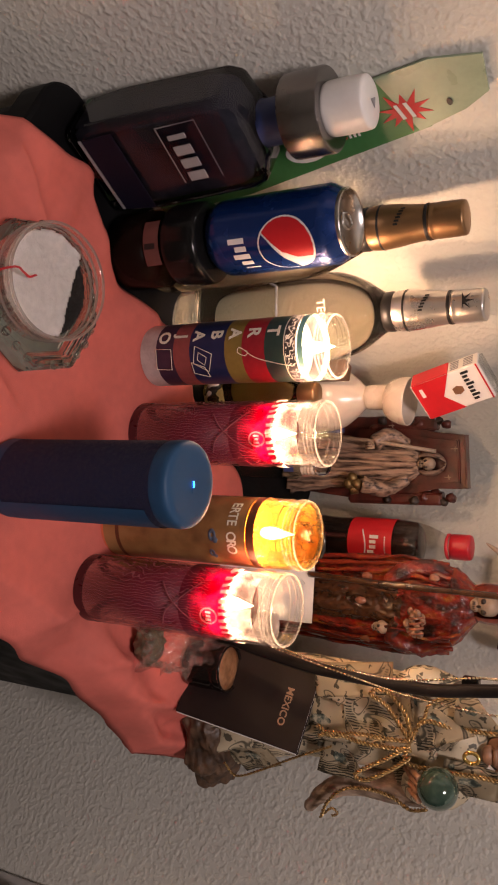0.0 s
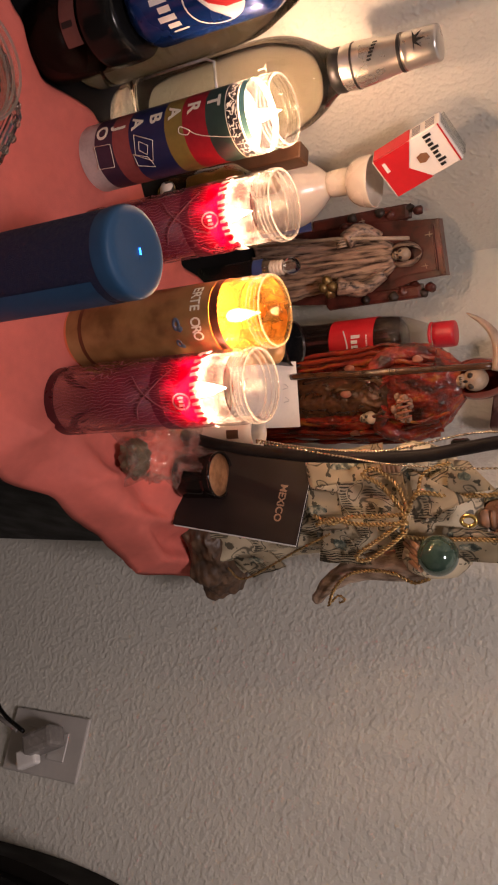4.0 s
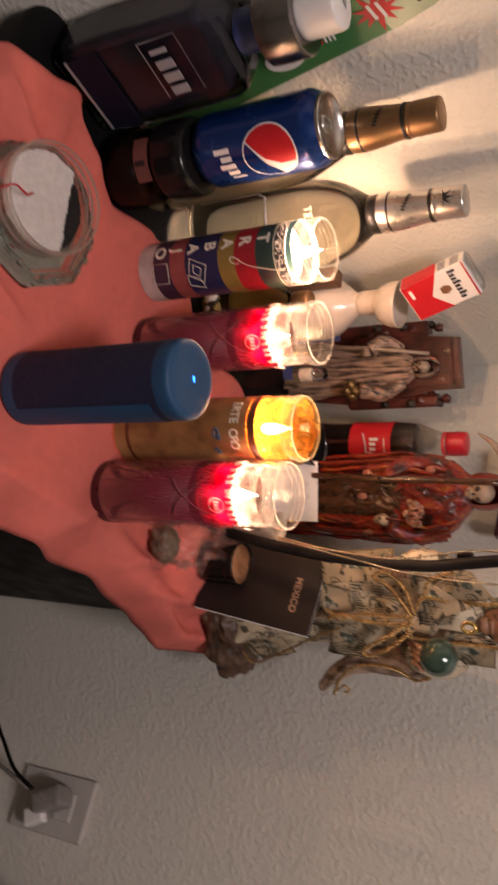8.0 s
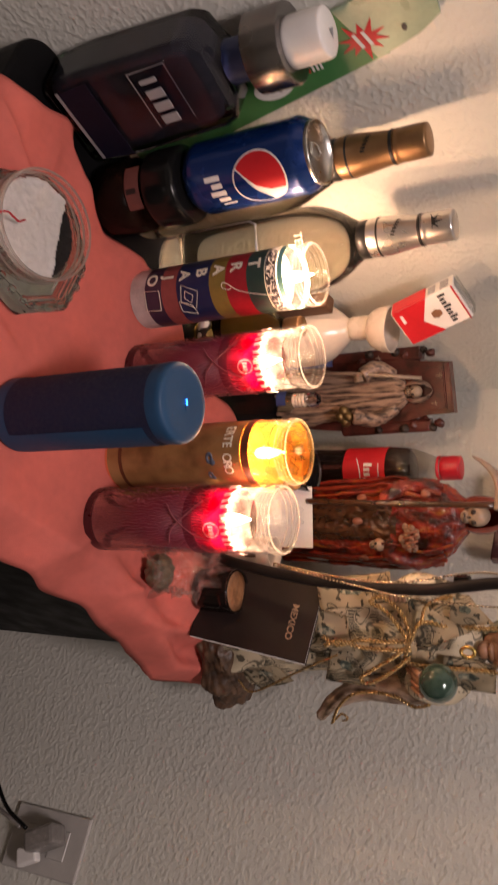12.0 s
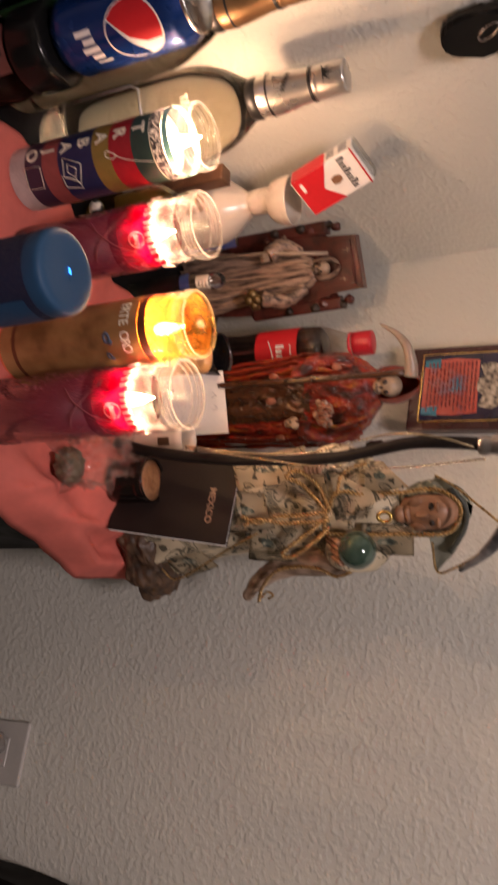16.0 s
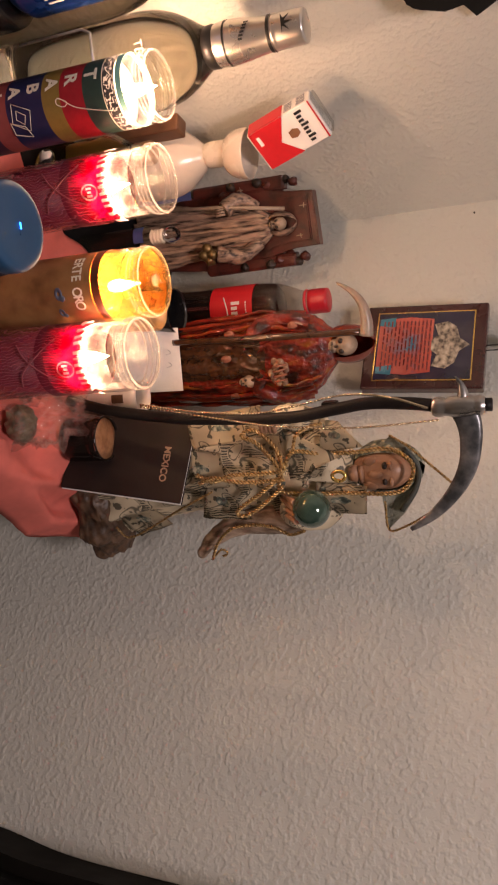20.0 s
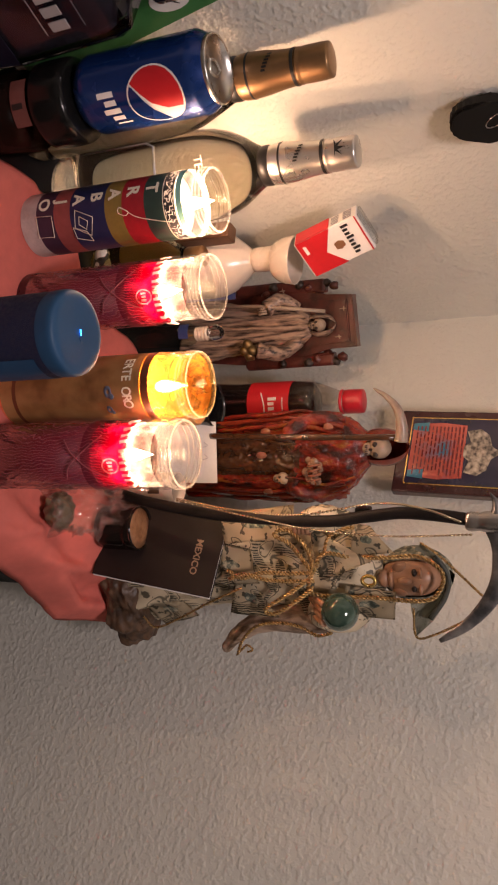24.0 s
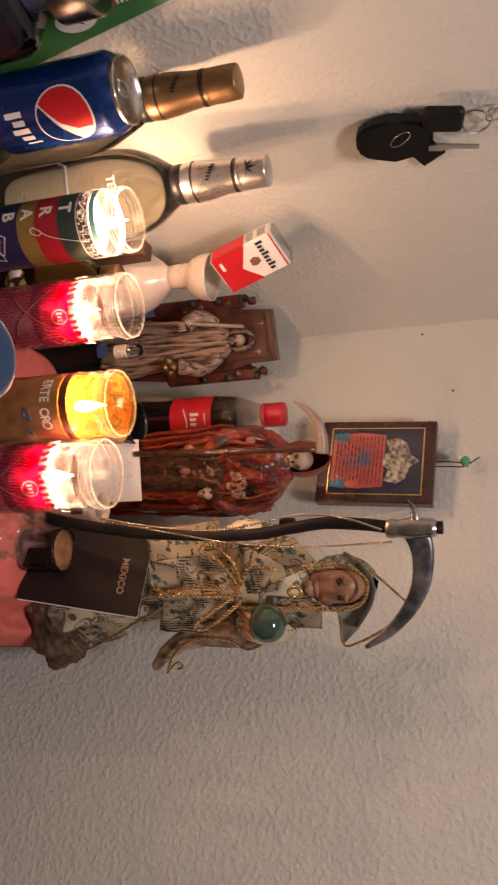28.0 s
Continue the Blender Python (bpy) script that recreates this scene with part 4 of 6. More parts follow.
silver = foil_bottle(-0.502, 0.541, SILVER_FOIL, "clear tequila bottle with silver foil neck and cap", 0.0435, clear("clear_label", (0.86, 0.84, 0.76), 0.2, 0.3, 0.03))
part("leaf_mark", flat([(-0.006, 0), (-0.002, 0.002), (-0.005, 0.008), (0, 0.003), (0.001, 0.01), (0.003, 0.003), (0.008, 0.007), (0.004, 0.001), (0.009, 0)], 0.0004, m=pose(-0.004, -0.0153, 0.289)), BLACK_INK, silver)
letters("TEQUILA", 0.011, "embossed_word", PAPER, silver, pose(0.012, -0.0385, 0.166, 72, 0, 18), 0.0002, 0.043)
goldb = foil_bottle(-0.5205, 0.4555, GOLD_FOIL, "clear tequila bottle with gold foil neck and cap", 0.037, AMBER_LABEL, -0.002)

# ---- between the candles and the corner ----
OLIVE = solid_glass("olive_glass", (0.7, 0.58, 0.25), 0.03, 1.4)
ol = thing("small_bottle", -0.463, 0.612, TABLE, "small olive glass bottle with bumpy sides", "bottle")
bm = lathe(rounded([(0, 0), (0.022, 0.0), (0.026, 0.01), (0.026, 0.07), (0.025, 0.088), (0.012, 0.105), (0.009, 0.112), (0, 0.113)], 2), 40)
for v in bm.verts:
    k = 1 + 0.09 * noise.noise(v.co * 90)
    v.co.x *= k
    v.co.y *= k
part("body", bm, OLIVE, ol)
part("cap", lathe([(0.0105, 0.108), (0.0115, 0.11), (0.0115, 0.126), (0.0105, 0.128), (0, 0.128)], 28), GOLD_FOIL, ol)
br = thing("wooden_box", -0.497, 0.604, TABLE, "brown wooden box behind a candle", "box", turn=12)
WOOD = blotches("brown_wood", [(0.3, (0.06, 0.026, 0.012)), (0.7, (0.12, 0.055, 0.026))], 40, 0.45)
part("box", block((0.018, 0.02, 0.148), (0, 0.02, 0.074), 0.002), WOOD, br)
zb = thing("striped_figurine", -0.452, 0.602, T0, "small white figurine with black stripes on the cloth", "figurine", turn=60)
STRIPES = blotches("black_white_stripes", [(0.47, (0.01, 0.01, 0.01)), (0.5, (0.7, 0.66, 0.6))], 90, 0.4, detail=1.0)
bm = bmesh.new()
bmesh.ops.create_uvsphere(bm, u_segments=24, v_segments=14, radius=1, matrix=Matrix.Translation((0, 0, 0.011)) @ Matrix.Diagonal((0.02, 0.01, 0.0115, 1)))
bmesh.ops.create_uvsphere(bm, u_segments=20, v_segments=12, radius=1, matrix=Matrix.Translation((-0.016, 0, 0.014)) @ Matrix.Diagonal((0.0085, 0.008, 0.0085, 1)))
part("body", smooth(bm), [STRIPES], zb)

CERAMIC = surface("cream_ceramic", (0.58, 0.5, 0.42), 0.25, vary=0.04, coat=0.2)
vs = thing("ceramic_vase", -0.506, 0.679, TABLE + 0.0005, "cream ceramic vase with ringed neck and flared mouth", "vase")
part("body", lathe(rounded([(0, 0), (0.022, 0), (0.026, 0.004), (0.034, 0.05), (0.039, 0.09), (0.036, 0.118), (0.022, 0.138), (0.0125, 0.148), (0.0118, 0.152)], 2), 56), CERAMIC, vs)
part("neck_ring", lathe(rounded([(0.0115, 0.15), (0.0135, 0.1515), (0.0138, 0.16), (0.0138, 0.172), (0.013, 0.177), (0.0115, 0.178)], 1), 40), CERAMIC, vs)
part("mouth", lathe(rounded([(0.0118, 0.176), (0.019, 0.1785), (0.0248, 0.188), (0.0265, 0.203), (0.025, 0.2035), (0.0222, 0.192), (0.012, 0.184), (0, 0.183)], 2), 48), CERAMIC, vs, at=pose(-0.016, 0, -0.003, 0, 6, 0))
pk = thing("cigarette_pack", 0, 0, 0, "red and white cigarette pack stuck in a vase", "cigarettes")
pk.matrix_basis = Matrix.Translation(Vector((-0.506, 0.679, TABLE + 0.211)) + U * 0.002) @ pose(0, 0, 0, 0, 0, FACE) @ pose(0, 0, 0, 4, -18, 0) @ pose(0, 0, 0, 0, 0, 40) @ Matrix.Scale(0.9, 4)
PW, PD, PH = 0.05, 0.022, 0.083
PACK_WHITE = surface("white_card", (0.78, 0.75, 0.72), 0.4, vary=0.03)
pbox = part("box", block((PW, PD, PH), (0, 0, PH / 2), 0.0008, 1), PACK_WHITE, pk)
fr = pose(0, -PD / 2 - 0.0009, 0)
part("red_chevron", flat([(-PW / 2, 0.002), (PW / 2, 0.002), (PW / 2, 0.047), (0.002, 0.03), (-PW / 2, 0.047)], 0.0007, m=fr), RED_INK2, pbox)
part("red_side", block((0.0007, PD, 0.045), (-PW / 2 - 0.0006, 0, 0.0245)), RED_INK2, pbox)
part("white_bar", flat([(-0.018, 0.008), (-0.006, 0.008), (-0.006, 0.012), (-0.018, 0.012)], 0.0004, m=pose(0, -PD / 2 - 0.0014, 0)), PACK_WHITE, pbox)
part("crest", flat([(-0.004, 0.043), (0.004, 0.043), (0.006, 0.049), (0.003, 0.055), (-0.003, 0.055), (-0.006, 0.049)], 0.0004, m=fr), surface("brown_ink", (0.25, 0.12, 0.06), 0.5), pbox)
for k in range(8):
    h = 0.009 if k in (0, 3, 6) else 0.006
    part("brand_bar", flat([(-0.021 + k * 0.0053, 0.06), (-0.0178 + k * 0.0053, 0.06), (-0.0178 + k * 0.0053, 0.06 + h), (-0.021 + k * 0.0053, 0.06 + h)], 0.0004, m=fr), BLACK_INK, pbox)
part("red_top_edge", flat([(-PW / 2, 0.0795), (PW / 2, 0.0795), (PW / 2, 0.081), (-PW / 2, 0.081)], 0.0005, m=fr), RED_INK2, pbox)
for k in range(5):
    for z0, z1 in ((0.05, 0.06), (0.066, 0.077)):
        part("printed_bar", block((0.0005, 0.0016, z1 - z0), (-PW / 2 - 0.0004, -0.007 + k * 0.0034, (z0 + z1) / 2)), GREY_INK, pbox)
part("cellophane", block((PW - 0.004, PD - 0.004, 0.004), (0.0, 0.001, PH + 0.002), 0.001), clear("wrap", (0.85, 0.86, 0.85), 0.1, 0.6), pbox)
nv = thing("blue_card", -0.517, 0.716, TABLE, "small navy blue card beside a vase", "card", tilt=(-14, 0))
part("card", block((0.03, 0.001, 0.104), (0.012, -0.02, 0.052)), BLUE_INK, nv)
bl = thing("stoppered_vial", -0.425, 0.697, TABLE, "clear vial with bulb stopper and blue label", "vial")
part("vial", lathe([(0, 0), (0.012, 0), (0.013, 0.002), (0.013, 0.08), (0.007, 0.088)], 28), clear("vial_glass", (0.85, 0.9, 0.85)), bl)
part("label", patch(0.0134, 0.012, -150, -70, 0.07), BLUE_INK, bl)
for k in range(4):
    part("neck_ring", lathe([(0.006, 0.086 + k * 0.004), (0.0085, 0.088 + k * 0.004), (0.006, 0.09 + k * 0.004)], 20), CERAMIC, bl)
bm = bmesh.new()
bmesh.ops.create_uvsphere(bm, u_segments=20, v_segments=12, radius=0.0095, matrix=Matrix.Translation((0, 0, 0.111)))
part("bulb", smooth(bm), solid_glass("bulb_glass", (1, 1, 1), 0, 1.45), bl)

# ---- carved figures ----


def ball(bm, centre, radii, mat=0, seg=20, turn=None):
    m = Matrix.Translation(centre) @ (turn or Matrix()) @ Matrix.Diagonal((*radii, 1))
    vs = bmesh.ops.create_uvsphere(bm, u_segments=seg, v_segments=max(8, seg * 2 // 3), radius=1, matrix=m)["verts"]
    for f in {f for v in vs for f in v.link_faces}:
        f.smooth, f.material_index = True, mat
    return vs


def robe(bm, levels, mat=0, folds=11, depth=0.1, seg=132, seed=0.0, n=64):
    """A draped body: levels (height, centre x, half width, centre y, half depth), folds deeper towards the hem."""
    zs = [l[0] for l in levels]
    rings = []
    for k in range(n + 1):
        z = zs[0] + (zs[-1] - zs[0]) * k / n
        cx, w, cy, d = (np.interp(z, zs, [l[i] for l in levels]) for i in (1, 2, 3, 4))
        ring = []
        for i in range(seg):
            a = 2 * math.pi * i / seg
            low = 1 - k / n
            f = 1 + depth * (0.25 + low) * math.sin(a * folds + 1.3 * math.sin(a * 3 + seed) + 3.0 * low) * 0.6 + 0.12 * depth * noise.noise(Vector((math.cos(a) * 3, math.sin(a) * 3, z * 60 + seed)))
            ring.append(bm.verts.new((cx + w * f * math.cos(a), cy + d * f * math.sin(a), z)))
        rings.append(ring)
    for a, b in zip(rings, rings[1:]):
        for i in range(seg):
            f = bm.faces.new((a[i], a[(i + 1) % seg], b[(i + 1) % seg], b[i]))
            f.smooth, f.material_index = True, mat
    for r in (rings[0][::-1], rings[-1]):
        bm.faces.new(r).material_index = mat


def hood(bm, centre, rx, ry, rz, mat, opening=0.62):
    """A cowl: a shell open towards the viewer."""
    n, m = 28, 18
    grid = []
    for i in range(m + 1):
        th = math.pi * (0.02 + 0.96 * i / m)
        row = []
        for j in range(n + 1):
            ph = -math.pi / 2 + opening + (2 * math.pi - 2 * opening) * j / n
            s = math.sin(th)
            row.append(bm.verts.new((centre[0] + rx * s * math.cos(ph), centre[1] + ry * s * math.sin(ph), centre[2] + rz * math.cos(th) * (1.12 if math.cos(th) > 0 else 1.0))))
        grid.append(row)
    for a, b in zip(grid, grid[1:]):
        for j in range(n):
            f = bm.faces.new((a[j], b[j], b[j + 1], a[j + 1]))
            f.smooth, f.material_index = True, mat


def skull(bm, c, s, bone, dark):
    ball(bm, (c[0], c[1], c[2] + 0.25 * s), (0.78 * s, 0.9 * s, 0.85 * s), bone, 22)
    ball(bm, (c[0], c[1] - 0.2 * s, c[2] - 0.55 * s), (0.5 * s, 0.62 * s, 0.45 * s), bone, 18)
    for k in (-1, 1):
        ball(bm, (c[0] + k * 0.34 * s, c[1] - 0.72 * s, c[2] + 0.1 * s), (0.22 * s, 0.2 * s, 0.2 * s), dark, 12)
    ball(bm, (c[0], c[1] - 0.82 * s, c[2] - 0.22 * s), (0.1 * s, 0.12 * s, 0.16 * s), dark, 10)
    for k in range(-2, 3):
        ball(bm, (c[0] + k * 0.14 * s, c[1] - 0.78 * s, c[2] - 0.55 * s), (0.05 * s, 0.08 * s, 0.12 * s), dark, 8)


def rope(points, r, pitch=0.0075, bm=None, mat=0):
    """A twisted cord of two strands."""
    bm = bm or bmesh.new()
    pts = curve(points, 14)
    length = sum((b - a).length for a, b in zip(pts, pts[1:]))
    steps = max(8, int(length / (pitch / 6)))
    # even spacing along the curve
    acc, even, want = 0.0, [pts[0]], length / steps
    for a, b in zip(pts, pts[1:]):
        d = (b - a).length
        while acc + d >= want and d > 1e-9:
            t = (want - acc) / d
            a = a + (b - a) * t
            even.append(a.copy())
            d = (b - a).length
            acc = 0.0
        acc += d
    side = None
    lines = ([], [])
    for i, p in enumerate(even):
        d = (even[min(i + 1, len(even) - 1)] - even[max(i - 1, 0)]).normalized()
        side = d.orthogonal().normalized() if side is None else (side - d * side.dot(d)).normalized()
        o = d.cross(side)
        a = 2 * math.pi * i * want / pitch
        off = (side * math.cos(a) + o * math.sin(a)) * r * 0.6
        lines[0].append(p + off)
        lines[1].append(p - off)
    for l in lines:
        sweep(l, r * 0.54, 6, bm, mat)
    return bm


GOLD_THREAD = surface("gold_thread", (0.42, 0.28, 0.12), 0.3, 0.85, vary=0.3, scale=400)
GOLD_METAL = surface("gold_metal", (0.8, 0.55, 0.18), 0.22, 1.0)
BONE = surface("old_bone", (0.36, 0.26, 0.18), 0.4, vary=0.15, scale=120)
DARK_STAIN = surface("dark_stain", (0.03, 0.018, 0.012), 0.5)
MAROON = in_recesses("maroon_resin", (0.11, 0.024, 0.016), (0.04, 0.011, 0.008), 60, 0.35, 0.3, 0.25)
ROBE_CREAM = in_recesses("antique_cream_resin", (0.38, 0.25, 0.175), (0.02, 0.01, 0.008), 240, 0.35, 0.3, 0.6, 0.12)

# the coffin relief in the corner
rl = bmesh.new()
flat([(-0.038, 0.0), (0.042, 0.0), (0.052, 0.1), (0.05, 0.13), (0.033, 0.2), (0.0335, 0.237), (-0.0335, 0.234), (-0.036, 0.2), (-0.05, 0.13), (-0.048, 0.1)], 0.02, rl, 0, pose(0, 0.008, 0))
flat([(-0.03, 0.006), (0.034, 0.006), (0.043, 0.1), (0.042, 0.126), (0.026, 0.19), (0.0275, 0.229), (-0.0275, 0.227), (-0.028, 0.19), (-0.041, 0.126), (-0.04, 0.1)], 0.006, rl, 0, pose(0, 0.0035, 0))
bmesh.ops.bevel(rl, geom=[e for e in rl.edges if e.calc_length() > 0.02], offset=0.0016, segments=2, affect="EDGES")
robe(rl, [(0.0, 0.0, 0.036, -0.004, 0.024), (0.05, 0.0, 0.032, -0.004, 0.021), (0.1, 0.001, 0.026, -0.003, 0.017), (0.13, 0.001, 0.025, -0.003, 0.016), (0.165, 0.002, 0.024, -0.002, 0.014), (0.18, 0.003, 0.013, -0.002, 0.01)], 1, 13, 0.42)
hood(rl, (0.003, -0.002, 0.192), 0.0155, 0.013, 0.019, 1)
skull(rl, (0.003, -0.008, 0.19), 0.0105, 2, 3)
for s, pts in ((-1, [(-0.02, -0.006, 0.165), (-0.032, -0.016, 0.145), (-0.022, -0.026, 0.128)]), (1, [(0.022, -0.006, 0.165), (0.036, -0.014, 0.14), (0.03, -0.026, 0.112)])):
    sweep(curve(pts, 8), [0.008 + 0.003 * i / 16 for i in range(17)], 12, rl, 1)
for k in range(4):
    sweep([(-0.026 + k * 0.0032, -0.03, 0.13), (-0.025 + k * 0.0032, -0.033, 0.124), (-0.025 + k * 0.0032, -0.031, 0.119)], 0.0014, 6, rl, 2)
sweep([(-0.034, -0.03, 0.01), (-0.026, -0.031, 0.12), (-0.013, -0.027, 0.208)], 0.0022, 8, rl, 2)
for c in ((0.03, -0.03, 0.106), (0.022, -0.03, 0.1), (0.037, -0.026, 0.1), (0.03, -0.031, 0.095)):
    ball(rl, c, (0.007, 0.007, 0.007), 4, 12)
for sx, z in ((-1, 0.205), (1, 0.212)):
    block((0.018, 0.018, 0.128), (sx * 0.048, 0.016, z - 0.07), 0.004, 2, rl, 0)
    for k in range(9):
        ball(rl, (sx * (0.046 + 0.006 * math.sin(k * 2.1)), 0.012 - 0.006 * math.cos(k * 1.7), z - 0.012 * k + 0.006), (0.006, 0.006, 0.0065), (0, 3)[k % 3 == 1], 10)
for x, z in ((-0.016, 0.222), (0.02, 0.214), (-0.045, 0.14)):
    block((0.001, 0.001, 0.009), (x, 0.0028, z), 0, 1, rl, 2)
    block((0.006, 0.001, 0.001), (x, 0.0028, z + 0.0015), 0, 1, rl, 2)
for v in rl.verts:
    v.co += v.normal * 0 + Vector((noise.noise(v.co * 190), noise.noise(v.co * 190 + Vector((7, 0, 0))), noise.noise(v.co * 190 + Vector((0, 7, 0))))) * (0.0022 if abs(v.co.x) > 0.039 else 0.0008)
relief = tagged(link_mesh("coffin_statue", rl, [MAROON, ROBE_CREAM, BONE, DARK_STAIN, surface("tarnished_brass", (0.2, 0.13, 0.05), 0.35, 0.7)]), "maroon coffin statue with hooded skeleton in antique cream robe", "statue")
relief.matrix_basis = pose(-0.512, 0.818, TABLE + 0.0005, 0, 0, FACE) @ Matrix.Scale(0.96, 4)

# the red resin one with a bone scythe
AMBER_RESIN = cast_resin("red_amber_resin", [(0.36, (0.045, 0.012, 0.006)), (0.46, (0.14, 0.016, 0.008)), (0.56, (0.23, 0.022, 0.01)), (0.64, (0.25, 0.055, 0.012)), (0.74, (0.32, 0.12, 0.02))], 85, 0.5, 0.1)
DARK_RESIN = blotches("dark_red_resin", [(0.35, (0.03, 0.014, 0.006)), (0.65, (0.085, 0.032, 0.012))], 70, 0.2, relief=0.4, coat=0.6)
rs = bmesh.new()
hood(rs, (-0.008, 0.0, 0.285), 0.021, 0.019, 0.027, 6)
skull(rs, (-0.008, -0.008, 0.281), 0.0148, 2, 3)
for s in (-1, 1):
    sweep(curve([(s * 0.036, -0.004, 0.242), (s * 0.04, -0.018, 0.21), (s * 0.028, -0.03, 0.19), (s * 0.012, -0.034, 0.2)], 8), [0.0105 - 0.004 * i / 24 for i in range(25)], 40, rs, 0)
skull(rs, (0.02, -0.036, 0.18), 0.0085, 2, 3)
for k in range(14):
    ball(rs, (0.012 + 0.011 * math.sin(k * 2.4), -0.036 - 0.003 * math.cos(k * 1.3), 0.218 + 0.0012 * (k - 7)), (0.0045, 0.004, 0.0035), 7, 8)
for k in range(4):
    sweep(curve([(0.003 + k * 0.005, -0.047, 0.23), (0.004 + k * 0.005, -0.053, 0.223), (0.005 + k * 0.005, -0.05, 0.216)], 4), 0.0013, 6, rs, 4)
for sx in (-1, 1):
    sweep(curve([(sx * 0.02, -0.028, 0.262), (sx * 0.026, -0.035, 0.23), (sx * 0.018, -0.04, 0.19), (sx * 0.024, -0.038, 0.15), (sx * 0.02, -0.036, 0.11)], 8), 0.0016, 7, rs, 0)
    for q in range(3):
        sweep(curve([(sx * (0.038 - 0.006 * q), -0.014 - 0.006 * q, 0.25), (sx * (0.049 - 0.007 * q), -0.008 - 0.008 * q, 0.2), (sx * (0.047 - 0.006 * q), -0.01 - 0.008 * q, 0.15), (sx * (0.043 - 0.007 * q), -0.012 - 0.008 * q, 0.05)], 8), 0.0022, 9, rs, (0, 6, 0)[q])
sweep(curve([(-0.028, -0.04, 0.1), (-0.027, -0.044, 0.14), (-0.025, -0.042, 0.2), (-0.022, -0.03, 0.31)], 8), 0.0034, 8, rs, 1)
sweep(curve([(-0.018, -0.03, 0.313), (-0.032, -0.031, 0.315), (-0.05, -0.032, 0.312), (-0.064, -0.033, 0.302), (-0.074, -0.034, 0.288)], 6), [0.0068 * (1 - i / 24) ** 0.7 + 0.0006 for i in range(25)], 10, rs, 5)
for c in ((-0.034, -0.03, 0.235), (-0.031, -0.036, 0.165), (-0.006, -0.04, 0.16), (0.036, -0.028, 0.16)):
    ball(rs, c, (0.004, 0.003, 0.006), 4, 10)
robe(rs, [(0.0, 0.0, 0.045, 0, 0.036), (0.03, 0.0, 0.041, 0, 0.034), (0.09, 0.0, 0.038, 0, 0.03), (0.135, 0.001, 0.046, 0, 0.03), (0.175, 0.001, 0.049, 0, 0.03), (0.225, 0.0, 0.045, 0, 0.028), (0.25, -0.002, 0.038, 0, 0.024), (0.272, -0.006, 0.018, 0, 0.016)], 0, 12, 0.13, seg=260, seed=2.0, n=170)
for f in rs.faces:
    p = f.calc_center_median()
    if f.material_index == 0 and abs(p.x + 0.004) < 0.021 and p.y < -0.012 and p.z < 0.2:
        f.material_index = 1   # the darker inner robe between the edges of the cape
for v in rs.verts:
    d = Vector((v.co.x, v.co.y, 0)).normalized()
    fold = 1 - 2 * abs(noise.noise(Vector((v.co.x * 130, v.co.y * 130, v.co.z * (16 if v.co.z < 0.13 else 60)))))
    fine = noise.noise(v.co * 330)
    v.co += d * (0.0022 * fold + 0.0012 * fine) * (1 if v.co.z < 0.262 else 0.2)
red = tagged(link_mesh("robed_statue", rs, [AMBER_RESIN, DARK_RESIN, BONE, DARK_STAIN, surface("glass_bead", (0.25, 0.09, 0.05), 0.1, coat=1.0), surface("horn", (0.27, 0.21, 0.165), 0.3, vary=0.2, sss=0.3), surface("orange_resin", (0.17, 0.022, 0.008), 0.14, vary=0.2, coat=0.6), surface("pale_resin_detail", (0.3, 0.17, 0.11), 0.12, vary=0.4, scale=200, coat=0.8)]), "glossy red amber resin robed skeleton statue with horn scythe", "statue")
red.matrix_basis = pose(-0.322, 0.802, TABLE + 0.0005, 0, 0, FACE)

# the cola bottle
COLA = surface("dark_cola", (0.012, 0.005, 0.003), 0.08, vary=0.1, coat=0.5)
PET = clear("clear_plastic", (0.9, 0.88, 0.86), 0.05, 0.6, 0.06, 0.05)
ck = thing("cola_bottle", -0.4163, 0.851, TABLE + 0.0005, "plastic cola bottle with red label and red cap", "bottle")
part("cola", lathe(rounded([(0, 0.002), (0.024, 0.002), (0.0288, 0.008), (0.0288, 0.05), (0.0265, 0.075), (0.0272, 0.1), (0.0272, 0.15), (0.0272, 0.165), (0.0245, 0.183), (0, 0.184)], 1), 48), COLA, ck)
part("plastic", lathe(rounded([(0, 0), (0.025, 0), (0.0298, 0.008), (0.0298, 0.05), (0.0273, 0.075), (0.028, 0.1), (0.028, 0.15), (0.028, 0.165), (0.0255, 0.183), (0.019, 0.2), (0.0135, 0.212), (0.0128, 0.22)], 1), 48), PET, ck)
part("label", lathe([(0.0284, 0.1), (0.0284, 0.155)], 48), RED_INK2, ck, "red printed label")
part("cap", lathe(rounded([(0.0138, 0.2185), (0.0148, 0.219), (0.0148, 0.239), (0.0138, 0.2425), (0, 0.243)], 1), 48), surface("red_cap", (0.55, 0.02, 0.03), 0.35), ck, "red screw cap")
part("neck_band", lathe([(0.0132, 0.2135), (0.0152, 0.2145), (0.0152, 0.2165), (0.0132, 0.2175)], 32), surface("red_cap_ring", (0.55, 0.02, 0.03), 0.35), ck)
for k in range(4):
    a = -112 + k * 12
    part("name_bar", patch(0.0288, 0.011 if k == 0 else 0.008, a, a + 8, 0.128 - (0.003 if k == 3 else 0), n=3), CAN_WHITE, ck)
part("swoosh", sweep([(0.0288 * math.cos(radians(a)), 0.0288 * math.sin(radians(a)), 0.119 + 0.004 * math.sin((a + 120) / 22)) for a in range(-125, -58, 5)], 0.0009, 5), CAN_WHITE, ck)
